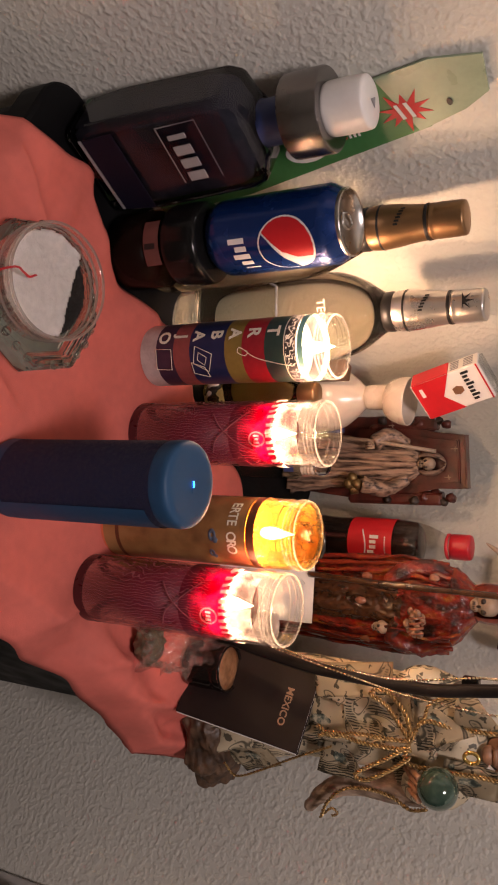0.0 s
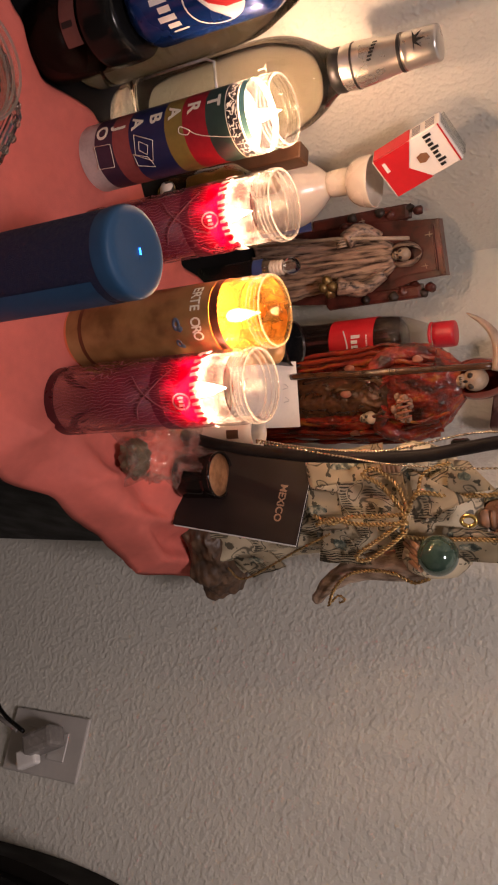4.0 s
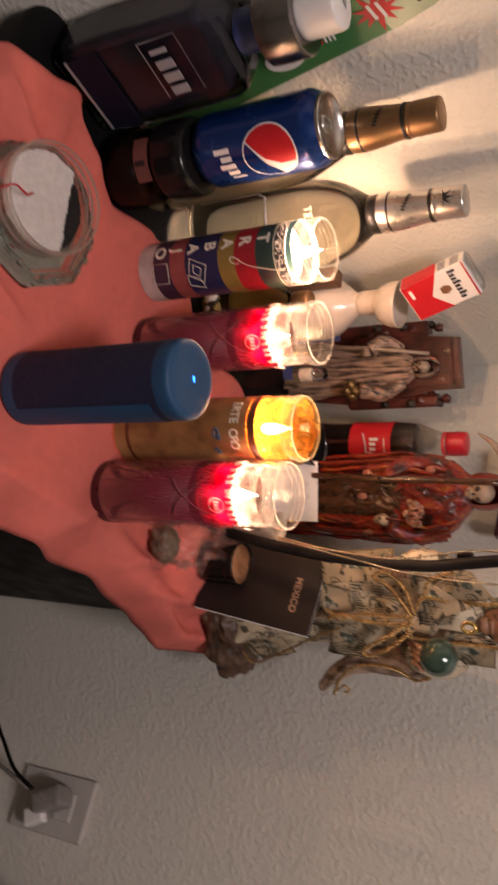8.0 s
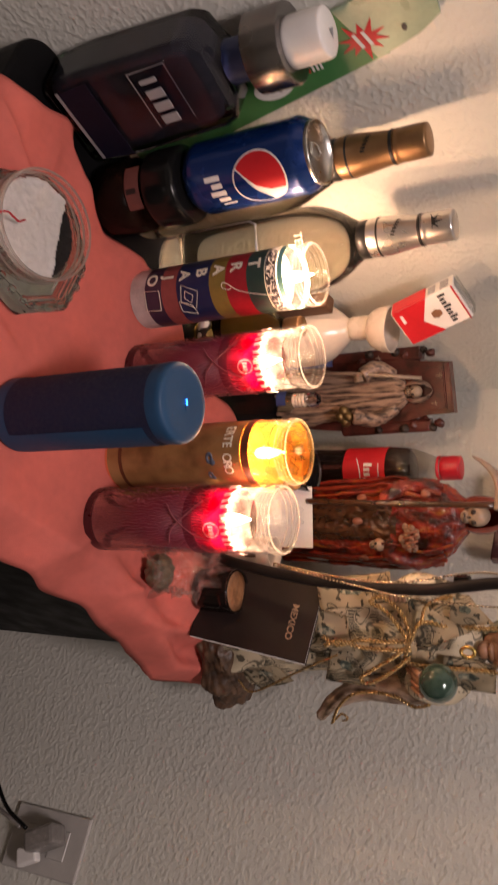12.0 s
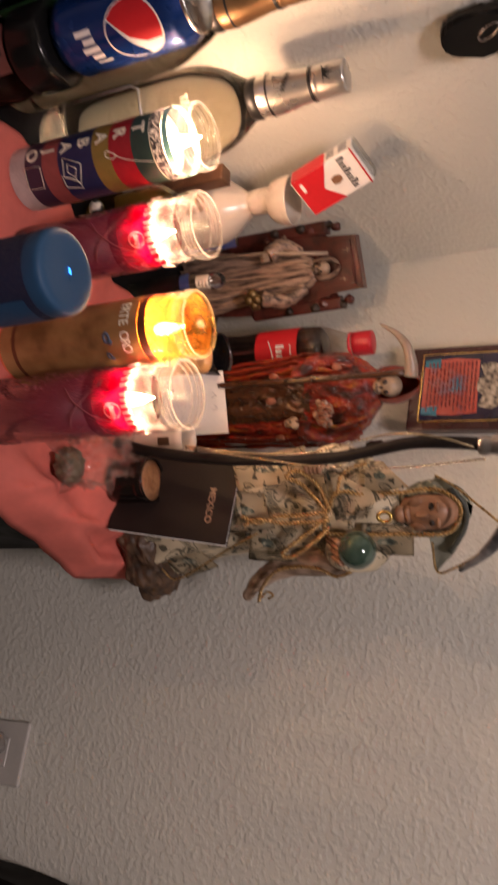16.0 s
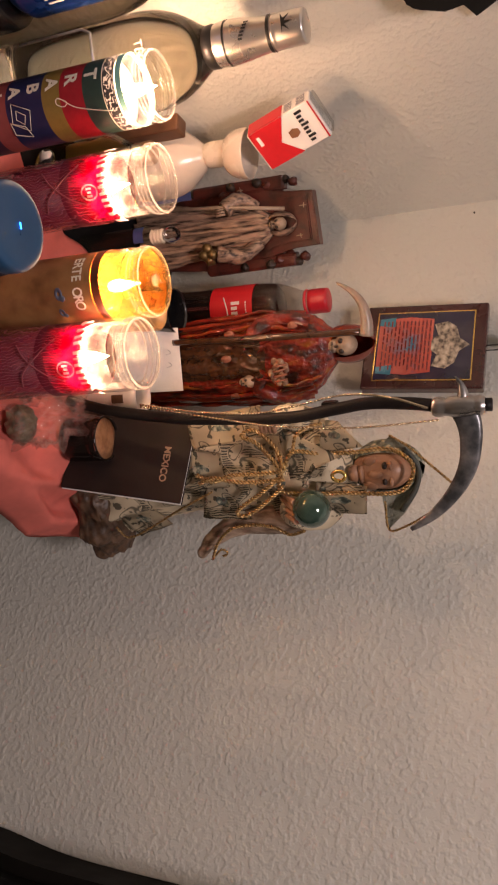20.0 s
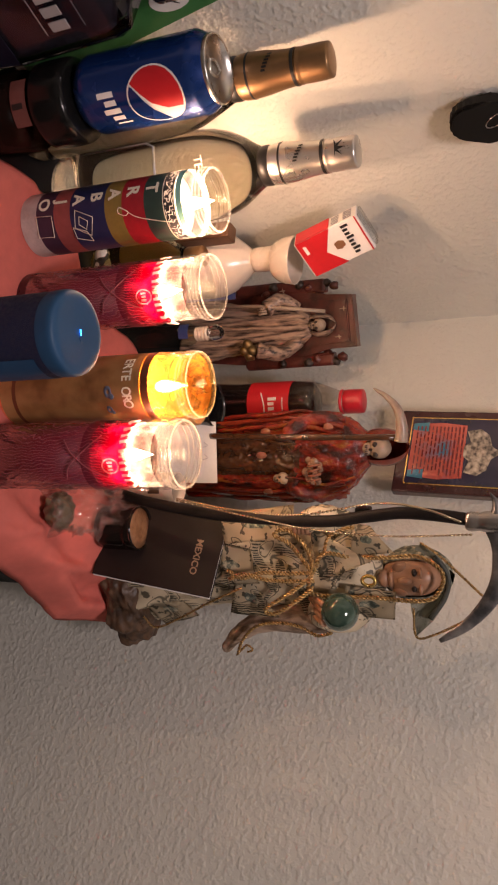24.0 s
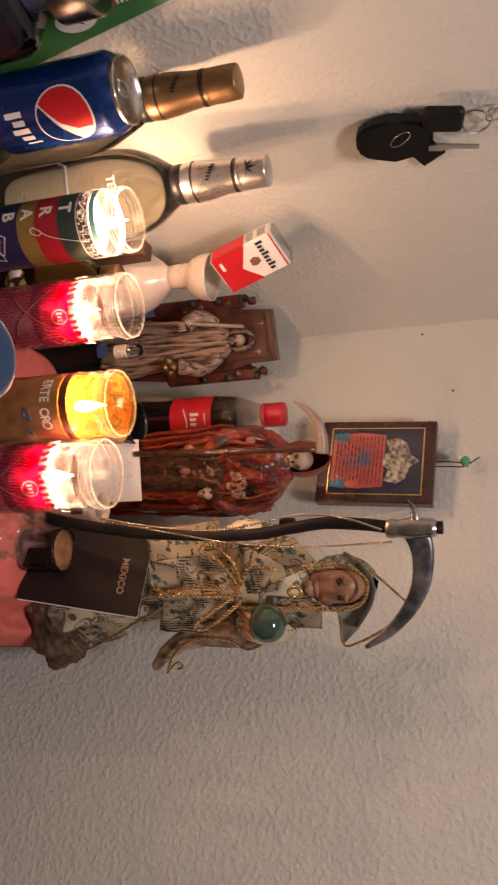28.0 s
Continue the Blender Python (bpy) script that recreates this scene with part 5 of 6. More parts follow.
for k in range(9):
    part("small_text_bar", patch(0.0287, 0.0018, -110 + 6 * k, -106 + 6 * k, 0.146, n=2), CAN_WHITE, ck)

# ---- the big statue dressed in banknotes ----
NOTE = note_print("banknote_print")
NOTE_GREEN = blotches("green_print", [(0.4, (0.035, 0.045, 0.035)), (0.5, (0.14, 0.16, 0.12)), (0.6, (0.45, 0.4, 0.28))], 190, 0.6, detail=5, relief=0.1)
SKIN = surface("tan_painted_resin", (0.36, 0.19, 0.11), 0.4, vary=0.1)
ROCK = blotches("brown_rock_resin", [(0.3, (0.025, 0.014, 0.008)), (0.7, (0.12, 0.065, 0.035))], 90, 0.5, relief=0.8)
SLEEVE = in_recesses("painted_sleeve", (0.5, 0.36, 0.26), (0.16, 0.1, 0.06), 110, 0.45, 0.0, 0.6, 0.4)
STATUE = pose(-0.1614, 0.8028, 0.6874, 0, 0, FACE) @ Matrix.Scale(1.065, 4)
SCYTHE = pose(-0.164, 0.7695, 0.7049, 0, 0, FACE) @ Matrix.Scale(1.03, 4)
bs = bmesh.new()
robe(bs, [(0.05, -0.016, 0.056, 0.006, 0.043), (0.08, -0.022, 0.05, 0.006, 0.04), (0.16, -0.026, 0.046, 0.006, 0.036), (0.22, -0.024, 0.046, 0.006, 0.034), (0.262, -0.024, 0.043, 0.005, 0.03), (0.295, -0.02, 0.034, 0.004, 0.025), (0.315, -0.018, 0.016, 0.002, 0.014)], 0, 9, 0.12, seed=4.0)
hood(bs, (-0.018, 0.006, 0.342), 0.026, 0.024, 0.032, 2, 0.75)
ball(bs, (-0.018, -0.003, 0.341), (0.0185, 0.018, 0.0275), 1, 26)
ball(bs, (-0.018, -0.021, 0.339), (0.0036, 0.004, 0.0065), 1, 12)
ball(bs, (-0.018, -0.0172, 0.325), (0.008, 0.0045, 0.003), 1, 12)
ball(bs, (-0.018, -0.0142, 0.318), (0.0085, 0.007, 0.006), 1, 12)
for k in (-1, 1):
    ball(bs, (-0.018 + k * 0.0073, -0.0182, 0.3465), (0.0038, 0.003, 0.0024), 4, 12)
    ball(bs, (-0.018 + k * 0.0076, -0.0186, 0.352), (0.005, 0.0024, 0.0016), 1, 10)
    ball(bs, (-0.018 + k * 0.0105, -0.0132, 0.333), (0.006, 0.006, 0.008), 1, 12)
sweep(curve([(0.004, 0.0, 0.298), (0.022, -0.012, 0.282), (0.016, -0.03, 0.262), (0.002, -0.038, 0.262)], 8), [0.016 - 0.006 * i / 24 for i in range(25)], 14, bs, 0)
# wide hanging sleeve
sl = curve([(0.022, -0.018, 0.272), (0.026, -0.014, 0.238), (0.031, -0.012, 0.198), (0.046, -0.012, 0.168), (0.066, -0.012, 0.149)], 8)
sweep(sl, [0.013, 0.0135, 0.014, 0.014, 0.0145, 0.0145, 0.015, 0.015] + [0.015 - 0.0004 * i for i in range(24)] + [0.004], 14, bs, 5)
sweep(curve([(-0.06, 0.0, 0.285), (-0.075, -0.02, 0.262), (-0.072, -0.036, 0.25)], 8), [0.015 - 0.005 * i / 16 for i in range(17)], 12, bs, 0)
ball(bs, (-0.073, -0.042, 0.252), (0.007, 0.009, 0.008), 1, 14)
for k in range(4):
    sweep(curve([(-0.08, -0.048, 0.258 - k * 0.004), (-0.074, -0.053, 0.259 - k * 0.004), (-0.067, -0.049, 0.258 - k * 0.004)], 4), 0.0021, 6, bs, 1)
for k in range(4):
    sweep(curve([(-0.006 + k * 0.006, -0.032, 0.252), (-0.005 + k * 0.006, -0.046, 0.262), (-0.004 + k * 0.006, -0.058, 0.272)], 4), 0.0028, 7, bs, 1)
# rocky foot
robe(bs, [(0.0305, -0.004, 0.064, 0.006, 0.05), (0.04, -0.004, 0.066, 0.006, 0.051), (0.056, -0.006, 0.062, 0.006, 0.047), (0.066, -0.012, 0.05, 0.006, 0.04)], 3, 7, 0.12, seed=9.0)
for v in bs.verts:
    v.co += Vector((1, 1, 1)) * 0.0009 * noise.noise(v.co * 120)
    lean = min(1.0, max(0.0, (v.co.z - 0.068) / 0.06))
    v.co.x -= 0.0075 * lean   # the figure leans a little off its rock
    v.co.z += 0.002 * lean
    if v.co.z < 0.068:
        v.co += Vector((v.co.x, v.co.y, 0)).normalized() * (0.005 * noise.noise(v.co * 75) + 0.0025 * noise.noise(v.co * 190))
big = tagged(link_mesh("dressed_statue", bs, [NOTE, SKIN, NOTE_GREEN, ROCK, DARK_STAIN, SLEEVE]), "hooded statue dressed in printed banknotes on a brown rocky base", "statue")
big.matrix_basis = STATUE


def at_statue(ob):
    ob.matrix_basis = STATUE
    return ob


# globe in the hand
gl = bmesh.new()
ball(gl, (-0.003, -0.05, 0.287), (0.0172, 0.0172, 0.0172), 0, 32)
globe = at_statue(tagged(link_mesh("glass_globe", gl, surface("pearly_teal_glass", (0.05, 0.095, 0.07), 0.04, 0.4, vary=0.15, scale=60, coat=1.0)), "shiny teal glass globe held in the statue's hand", "globe"))

# folded notes over the robe
def note(outline, m, name="banknote", turn_in=0.004):
    ob = thing(name, 0, 0, 0, "folded green and cream banknote pinned on the statue", "banknote", group="banknotes on the statue")
    ob.matrix_basis = STATUE @ m
    q = outline if len(outline) == 4 else [outline[0], outline[1], outline[2], tuple((p + r) / 2 for p, r in zip(outline[2], outline[0]))]
    seed = m.translation.x * 300

    def spot(i, j, lift=0.0):
        """A place on the creased paper, i and j from 0 to 1."""
        x, z = (sum(w * p[k] for w, p in zip(((1 - i) * (1 - j), i * (1 - j), i * j, (1 - i) * j), q)) for k in (0, 1))
        return Vector((x, 0.004 * noise.noise(Vector((x * 45, z * 45, seed))) + 0.006 * (i - 0.5) ** 2 - lift, z))

    bm = bmesh.new()
    n = 14
    grid = [[bm.verts.new(spot(i / n, j / n)) for j in range(n + 1)] for i in range(n + 1)]
    for g, h in zip(grid, grid[1:]):
        for j in range(n):
            bm.faces.new((g[j], h[j], h[j + 1], g[j + 1])).smooth = True
    bmesh.ops.solidify(bm, geom=list(bm.faces), thickness=0.0005)
    part("paper", bm, NOTE, ob)
    for i0, i1, j0, j1, name in ((0.36, 0.62, 0.3, 0.7, "portrait_print"), (0.1, 0.26, 0.1, 0.2, "number_print")):
        bm = bmesh.new()
        vs = [bm.verts.new(spot((i0 + i1) / 2 + (i1 - i0) / 2 * math.cos(a) * (1 + 0.15 * math.sin(5 * a)), (j0 + j1) / 2 + (j1 - j0) / 2 * math.sin(a), 0.0009)) for a in np.linspace(0, 2 * math.pi, 22, endpoint=False)]
        bm.faces.new(vs)
        bmesh.ops.solidify(bm, geom=list(bm.faces), thickness=0.0003)
        part(name, bm, NOTE_GREEN, ob)
    return ob


NOTES = [([(0, 0), (0.05, 0.012), (0.03, 0.058)], pose(-0.078, -0.036, 0.257, -10, 0, -16)),
         ([(0, 0), (0.042, 0.004), (0.046, 0.05), (0.012, 0.046)], pose(-0.06, -0.041, 0.15, -6, -8, -6)),
         ([(0, 0), (0.05, -0.01), (0.05, 0.04)], pose(-0.038, -0.043, 0.187, -7, 6, 8)),
         ([(0, 0), (0.05, 0.0), (0.046, 0.045), (0.006, 0.045)], pose(0.006, -0.03, 0.066, -8, -14, 40)),
         ([(0, 0), (0.05, 0.02), (0.018, 0.05)], pose(-0.042, -0.036, 0.23, -12, 4, 2)),
         ([(0, 0), (0.034, -0.004), (0.036, 0.044), (0.006, 0.046)], pose(-0.022, -0.03, 0.287, -10, 4, 12)),
         ([(0, 0), (0.03, 0.006), (0.02, 0.075), (-0.01, 0.07)], pose(-0.088, -0.037, 0.17, -4, -2, -28)),
         ([(0, 0), (0.03, -0.002), (0.026, 0.037), (0.002, 0.016)], pose(-0.08, -0.03, 0.297, -6, 0, -10)),
         ([(0, 0), (0.036, 0.0), (0.034, 0.036), (0.002, 0.036)], pose(-0.027, -0.042, 0.168, -8, -24, 14)),
         ([(0, 0), (0.032, 0.006), (0.03, 0.046), (0.0, 0.04)], pose(-0.056, -0.034, 0.262, -12, -28, -4))]
for outline, m in NOTES:
    note(outline, m)

# a pointed veil of grey-green paper behind the head
VEIL = surface("grey_green_veil", (0.3, 0.3, 0.235), 0.7, vary=0.1, scale=60)
veil = thing("paper_veil", 0, 0, 0, "pointed grey-green paper veil edged with gold cord behind the head", "veil")
veil.matrix_basis = STATUE
bm = bmesh.new()
ring = [(-0.059, -0.012, 0.354), (-0.048, -0.008, 0.368), (-0.034, -0.004, 0.377), (-0.02, -0.003, 0.379), (-0.004, -0.004, 0.374), (0.014, -0.008, 0.362), (0.029, -0.012, 0.346), (0.008, 0.008, 0.338), (-0.018, 0.014, 0.336), (-0.044, 0.006, 0.34)]
mid_veil = bm.verts.new((-0.018, 0.012, 0.357))
vs = [bm.verts.new(p) for p in ring]
for p, q in zip(vs, vs[1:] + vs[:1]):
    bm.faces.new((mid_veil, p, q)).smooth = True
bmesh.ops.solidify(bm, geom=list(bm.faces), thickness=0.0006)
sheet = part("paper", bm, VEIL, veil)
part("dark_border", sweep(curve([(x * 0.93 - 0.001, y - 0.0012, z - 0.003) for x, y, z in ring[1:6]], 6), 0.0026, 6), surface("dark_green_ink", (0.05, 0.055, 0.045), 0.6), sheet, "dark printed border")

# gold cords
def cord(points, r=0.0021):
    return at_statue(tagged(link_mesh("gold_garland", rope(points, r), GOLD_THREAD), "twisted gold cord draped round the statue", "garland", "gold garlands on the statue"))


HUB = (-0.039, -0.054, 0.265)
cord([HUB, (-0.064, -0.052, 0.244), (-0.072, -0.05, 0.228), (-0.077, -0.05, 0.241), (-0.062, -0.052, 0.259), (-0.041, -0.055, 0.267)])
cord([HUB, (-0.037, -0.053, 0.241), (-0.036, -0.052, 0.214), (-0.03, -0.052, 0.194), (-0.037, -0.052, 0.179)])
cord([(-0.032, -0.055, 0.266), (-0.03, -0.054, 0.24), (-0.03, -0.053, 0.217), (-0.034, -0.053, 0.196), (-0.028, -0.052, 0.18)])
cord([(-0.035, -0.055, 0.263), (-0.022, -0.054, 0.246), (-0.001, -0.05, 0.215), (0.003, -0.05, 0.224), (-0.012, -0.053, 0.248), (-0.027, -0.056, 0.266)])
cord([HUB, (-0.054, -0.044, 0.273), (-0.05, -0.036, 0.296), (-0.049, -0.03, 0.325), (-0.05, -0.026, 0.355), (-0.037, -0.024, 0.374), (-0.02, -0.024, 0.372), (-0.01, -0.026, 0.358), (-0.012, -0.032, 0.315), (-0.014, -0.04, 0.29), (-0.02, -0.052, 0.261), (-0.037, -0.056, 0.264)])
cord([(-0.054, -0.05, 0.275), (-0.069, -0.046, 0.278), (-0.076, -0.044, 0.289), (-0.079, -0.04, 0.303)], 0.0017)
cord([(0.056, -0.028, 0.172), (0.04, -0.028, 0.179), (0.024, -0.03, 0.196), (0.019, -0.031, 0.22), (0.021, -0.032, 0.242), (0.027, -0.034, 0.258), (0.021, -0.04, 0.275)], 0.0017)
cord([(0.053, -0.026, 0.174), (0.046, -0.026, 0.182), (0.05, -0.026, 0.188), (0.053, -0.026, 0.182)], 0.0012)
cord([(0.015, -0.052, 0.083), (0.026, -0.05, 0.095), (0.015, -0.05, 0.122), (-0.002, -0.05, 0.154), (-0.02, -0.05, 0.192)], 0.0012)
cord([(-0.06, -0.014, 0.354), (-0.05, -0.016, 0.37), (-0.037, -0.022, 0.387), (-0.019, -0.034, 0.411)], 0.0012)
cord([(0.002, -0.012, 0.345), (0.028, -0.014, 0.347), (0.022, -0.022, 0.365), (0.003, -0.034, 0.394)], 0.0012)

# pendant
pdn = bmesh.new()
sweep([(-0.031 + 0.0044 * math.cos(a), -0.043, 0.313 + 0.006 * math.sin(a)) for a in np.linspace(0, 2 * math.pi, 21)], 0.0017, 8, pdn)
at_statue(tagged(link_mesh("gold_pendant", pdn, GOLD_METAL), "small gold ring pendant on the statue's chest", "pendant"))

# scythe with a black shaft
SHAFT = surface("black_shaft", (0.014, 0.011, 0.01), 0.55, vary=0.3, spec=0.15)
BLADE = blotches("worn_silver_paint", [(0.35, (0.09, 0.095, 0.1)), (0.5, (0.22, 0.22, 0.225)), (0.7, (0.46, 0.44, 0.42))], 60, 0.35, 0.75, relief=0.4)
sc = thing("scythe", 0, 0, 0, "black shafted scythe with worn silver blade before a statue", "scythe")
sc.matrix_basis = SCYTHE
YS = -0.058
part("shaft", sweep(curve([(-0.1, YS + 0.02, 0.045), (-0.09, YS + 0.008, 0.095), (-0.081, YS, 0.166), (-0.078, YS, 0.206), (-0.076, YS, 0.277), (-0.081, YS, 0.318), (-0.085, YS, 0.35), (-0.083, YS, 0.385), (-0.08, YS, 0.41), (-0.079, YS, 0.449)], 8), 0.0053, 12), SHAFT, sc)
part("socket", lathe(rounded([(0.0055, 0.402), (0.0075, 0.403), (0.0085, 0.408), (0.0072, 0.413), (0.0088, 0.418), (0.009, 0.432), (0.0075, 0.436), (0.0085, 0.44), (0.0062, 0.444)], 1), 24), STEEL, sc, at=(-0.079, YS, 0))
part("spike", sweep(curve([(-0.08, YS, 0.425), (-0.088, YS, 0.427), (-0.096, YS, 0.426), (-0.103, YS, 0.422)], 6), [0.0062 * (1 - i / 18.2) + 0.0004 for i in range(19)], 10), BLADE, sc)
bp = curve([(-0.076, YS, 0.427), (-0.064, YS, 0.4305), (-0.05, YS, 0.431), (-0.03, YS, 0.4275), (-0.01, YS, 0.417), (0.01, YS, 0.399), (0.025, YS, 0.377)], 8)
bb = sweep(bp, [0.0105 * (1 - i / 49) ** 0.55 + 0.0006 for i in range(len(bp))], 12)
for v in bb.verts:
    v.co.y = YS + (v.co.y - YS) * 0.32
part("blade", bb, BLADE, sc)
ch = bmesh.new()
for side, pts in ((0, [(-0.096, YS - 0.007, 0.14), (-0.086, YS - 0.007, 0.2), (-0.083, YS - 0.007, 0.26), (-0.094, YS - 0.006, 0.33), (-0.09, YS - 0.007, 0.37), (-0.08, YS - 0.008, 0.4)]), (1, [(-0.094, YS - 0.007, 0.14), (-0.079, YS - 0.008, 0.22), (-0.07, YS - 0.006, 0.27), (-0.066, YS - 0.006, 0.34), (-0.07, YS - 0.008, 0.41)])):
    cp = curve(pts, 22)
    for i, p in enumerate(cp[:-1]):
        d = (cp[i + 1] - p)
        ball(ch, p, (0.0011, 0.0011, max(0.0016, d.length * 0.45)), 0, 6)
chain = tagged(link_mesh("necklace_chain", ch, surface("pale_gold_chain", (0.7, 0.58, 0.4), 0.2, 1.0)), "fine pale gold chain wound round the scythe", "chain")
chain.matrix_basis = SCYTHE
clip = bmesh.new()
block((0.009, 0.01, 0.014), (-0.096, YS + 0.004, 0.315), 0.002, 2, clip)
at_statue(tagged(link_mesh("black_clip", clip, BLACK_PLASTIC), "small black clip on the scythe shaft", "clip"))

# ---- before the big statue ----
COVER = surface("dark_passport_cover", (0.014, 0.008, 0.007), 0.5, vary=0.12, relief=0.08, relief_scale=900, spec=0.3)
pp = thing("passport", 0, 0, 0, "dark passport booklet leaning upright with gold lettering", "passport")
up = Vector((0.011, 0.024, 0.122)).normalized()
across = Vector((0.97, 0.05, -0.2))
across = (across - up * across.dot(up)).normalized()
out = across.cross(up)
corner = Vector((-0.146, 0.714, TABLE + 0.016))
pp.matrix_basis = Matrix.Translation(corner) @ Matrix((across, -out, up)).transposed().to_4x4() @ Matrix.Translation((-0.044, 0, 0))
W, HH = 0.088, 0.13
cover = part("front_cover", block((W, 0.0009, HH), (0, -0.0028, HH / 2), 0.0003, 1), COVER, pp)
part("back_cover", block((W, 0.0009, HH), (0, 0.0028, HH / 2), 0.0003, 1), COVER, pp)
part("pages", block((W - 0.001, 0.0044, HH - 0.002), (0.0012, 0, HH / 2), 0.0003, 1), PAPER, pp, "white page edges")
letters("MEXICO", 0.0098, "gold_lettering", surface("faded_gold_ink", (0.3, 0.19, 0.12), 0.4), cover, pose(0.006, -0.0035, 0.106, 90, 0, 0), 0.0002, 0.0, 1.0, 0.0002)

jr = thing("small_jar", -0.193, 0.7, T0 + 0.022, "small dark glass jar open with tan cream inside", "jar")
jr.matrix_basis = jr.matrix_basis @ Matrix.Diagonal((1, 1, 0.67, 1))
part("glass", lathe(rounded([(0, 0), (0.02, 0), (0.0225, 0.003), (0.0228, 0.04), (0.022, 0.05), (0.0232, 0.053), (0.0232, 0.066), (0.021, 0.067), (0.0205, 0.055), (0.02, 0.05)], 1), 40), surface("brown_black_glass", (0.009, 0.006, 0.005), 0.15, spec=0.25), jr)
part("cream", lathe([(0, 0.0645), (0.012, 0.065), (0.0204, 0.063), (0.0204, 0.05)], 32), blotches("tan_cream", [(0.35, (0.2, 0.085, 0.035)), (0.65, (0.36, 0.18, 0.085))], 120, 0.3, relief=0.5, coat=0.6), jr)
part("glass_rim", lathe([(0.0205, 0.064), (0.0236, 0.064), (0.0238, 0.0675), (0.0225, 0.0685), (0.0205, 0.0675)], 40), GLASS, jr)

bg = thing("plastic_bag", -0.1925, 0.6545, T0, "crumpled clear plastic bag of dried brown herbs", "bag")
FILM = clear("crumpled_film", (0.99, 0.975, 0.96), 0.07, 0.6, 0.11, 0.12)


def crumple(rx, ry, rz, seed, amount, seg=36):
    bm = bmesh.new()
    bmesh.ops.create_icosphere(bm, subdivisions=4, radius=1)
    for v in bm.verts:
        d = v.co.normalized()
        k = 1 + amount * (abs(noise.noise(d * 2.3 + Vector((seed, 0, 0)))) * 1.6 - 0.4 + 0.5 * noise.noise(d * 6 + Vector((0, seed, 0))))
        v.co = Vector((d.x * rx * k, d.y * ry * k, max(-0.9, d.z) * rz * k + rz))
    for f in bm.faces:
        f.smooth = True
    return bm


fm = part("film", crumple(0.03, 0.05, 0.029, 3.0, 0.6), FILM, bg, at=(-0.008, -0.004, 0.004))
fm.visible_shadow = False
part("herbs", crumple(0.019, 0.017, 0.0125, 7.0, 0.22), blotches("dried_herbs", [(0.3, (0.05, 0.04, 0.024)), (0.7, (0.17, 0.125, 0.07))], 150, 0.35, relief=0.8, coat=0.7), bg, at=(-0.006, -0.024, 0.002))
part("twist", sweep(curve([(0.006, 0.03, 0.02), (0.014, 0.044, 0.028), (0.024, 0.05, 0.034)], 6), [0.009 - 0.0005 * i for i in range(13)], 9), FILM, bg)

cd = thing("paper_card", 0, 0, 0, "plain white paper card leaning on the red statue", "card")
cd.matrix_basis = pose(-0.298, 0.738, TABLE + 0.001, 0, 0, FACE) @ pose(0, 0, 0, -14, 3, 0)
part("card", block((0.07, 0.0008, 0.108), (0, 0, 0.054)), PAPER, cd)
for k in range(2):
    part("ink_mark", sweep(curve([(-0.012 + k * 0.014, -0.0009, 0.094), (-0.008 + k * 0.014, -0.0009, 0.098), (-0.006 + k * 0.014, -0.0009, 0.092)], 4), 0.0003, 4), GREY_INK, cd)

dg = thing("dark_tumbler", -0.357, 0.742, TABLE + 0.0005, "dark glass tumbler with black drink", "tumbler")
part("glass", lathe(rounded([(0, 0), (0.02, 0), (0.0225, 0.003), (0.0245, 0.09), (0.0252, 0.104), (0.0238, 0.1045), (0.0225, 0.09), (0.021, 0.07), (0, 0.07)], 1), 40), surface("black_glass", (0.008, 0.008, 0.009), 0.06, coat=1.0), dg)
wj = thing("wooden_jar", -0.325, 0.684, TABLE + 0.0005, "small turned wooden jar with dark emblem", "jar")
part("body", lathe(rounded([(0, 0), (0.018, 0), (0.0195, 0.003), (0.0195, 0.092), (0.0185, 0.096)], 1), 36), surface("tan_wood", (0.36, 0.2, 0.09), 0.4, vary=0.15), wj)
part("rim", lathe([(0.0185, 0.096), (0.0205, 0.097), (0.0205, 0.114), (0.019, 0.116), (0.0175, 0.114), (0.0175, 0.1), (0, 0.1)], 36), surface("amber_lip", (0.45, 0.24, 0.09), 0.3, vary=0.1), wj)
part("emblem", patch(0.0199, 0.03, -125, -80, 0.055, n=8), BLACK_INK, wj)
cu = thing("small_cup", -0.247, 0.722, TABLE + 0.0005, "small cream ceramic cup with brown mark", "cup")
part("cup", lathe(rounded([(0, 0.004), (0.011, 0.0), (0.013, 0.003), (0.0165, 0.05), (0.0172, 0.09), (0.0155, 0.0905), (0.0145, 0.05), (0.011, 0.012), (0, 0.011)], 1), 36), CERAMIC, cu)
part("brown_mark", patch(0.0172, 0.014, -110, -80, 0.062, n=5), WOOD, cu)
rb = thing("bead_string", 0, 0, 0, "string of red glass beads lying between candles", "beads", turn=0)
RED_GLASS = solid_glass("red_bead_glass", (0.9, 0.12, 0.06), 0.05, 1.45)
for k in range(13):
    bm = bmesh.new()
    ball(bm, (0, 0, 0), (0.0058, 0.0058, 0.0055), 0, 14)
    part("bead", bm, RED_GLASS, rb, at=(-0.264 - 0.0045 * k + 0.005 * math.sin(k * 1.7), 0.586 + 0.004 * math.cos(k * 2.3) + 0.0085 * k, T0 + 0.0052))

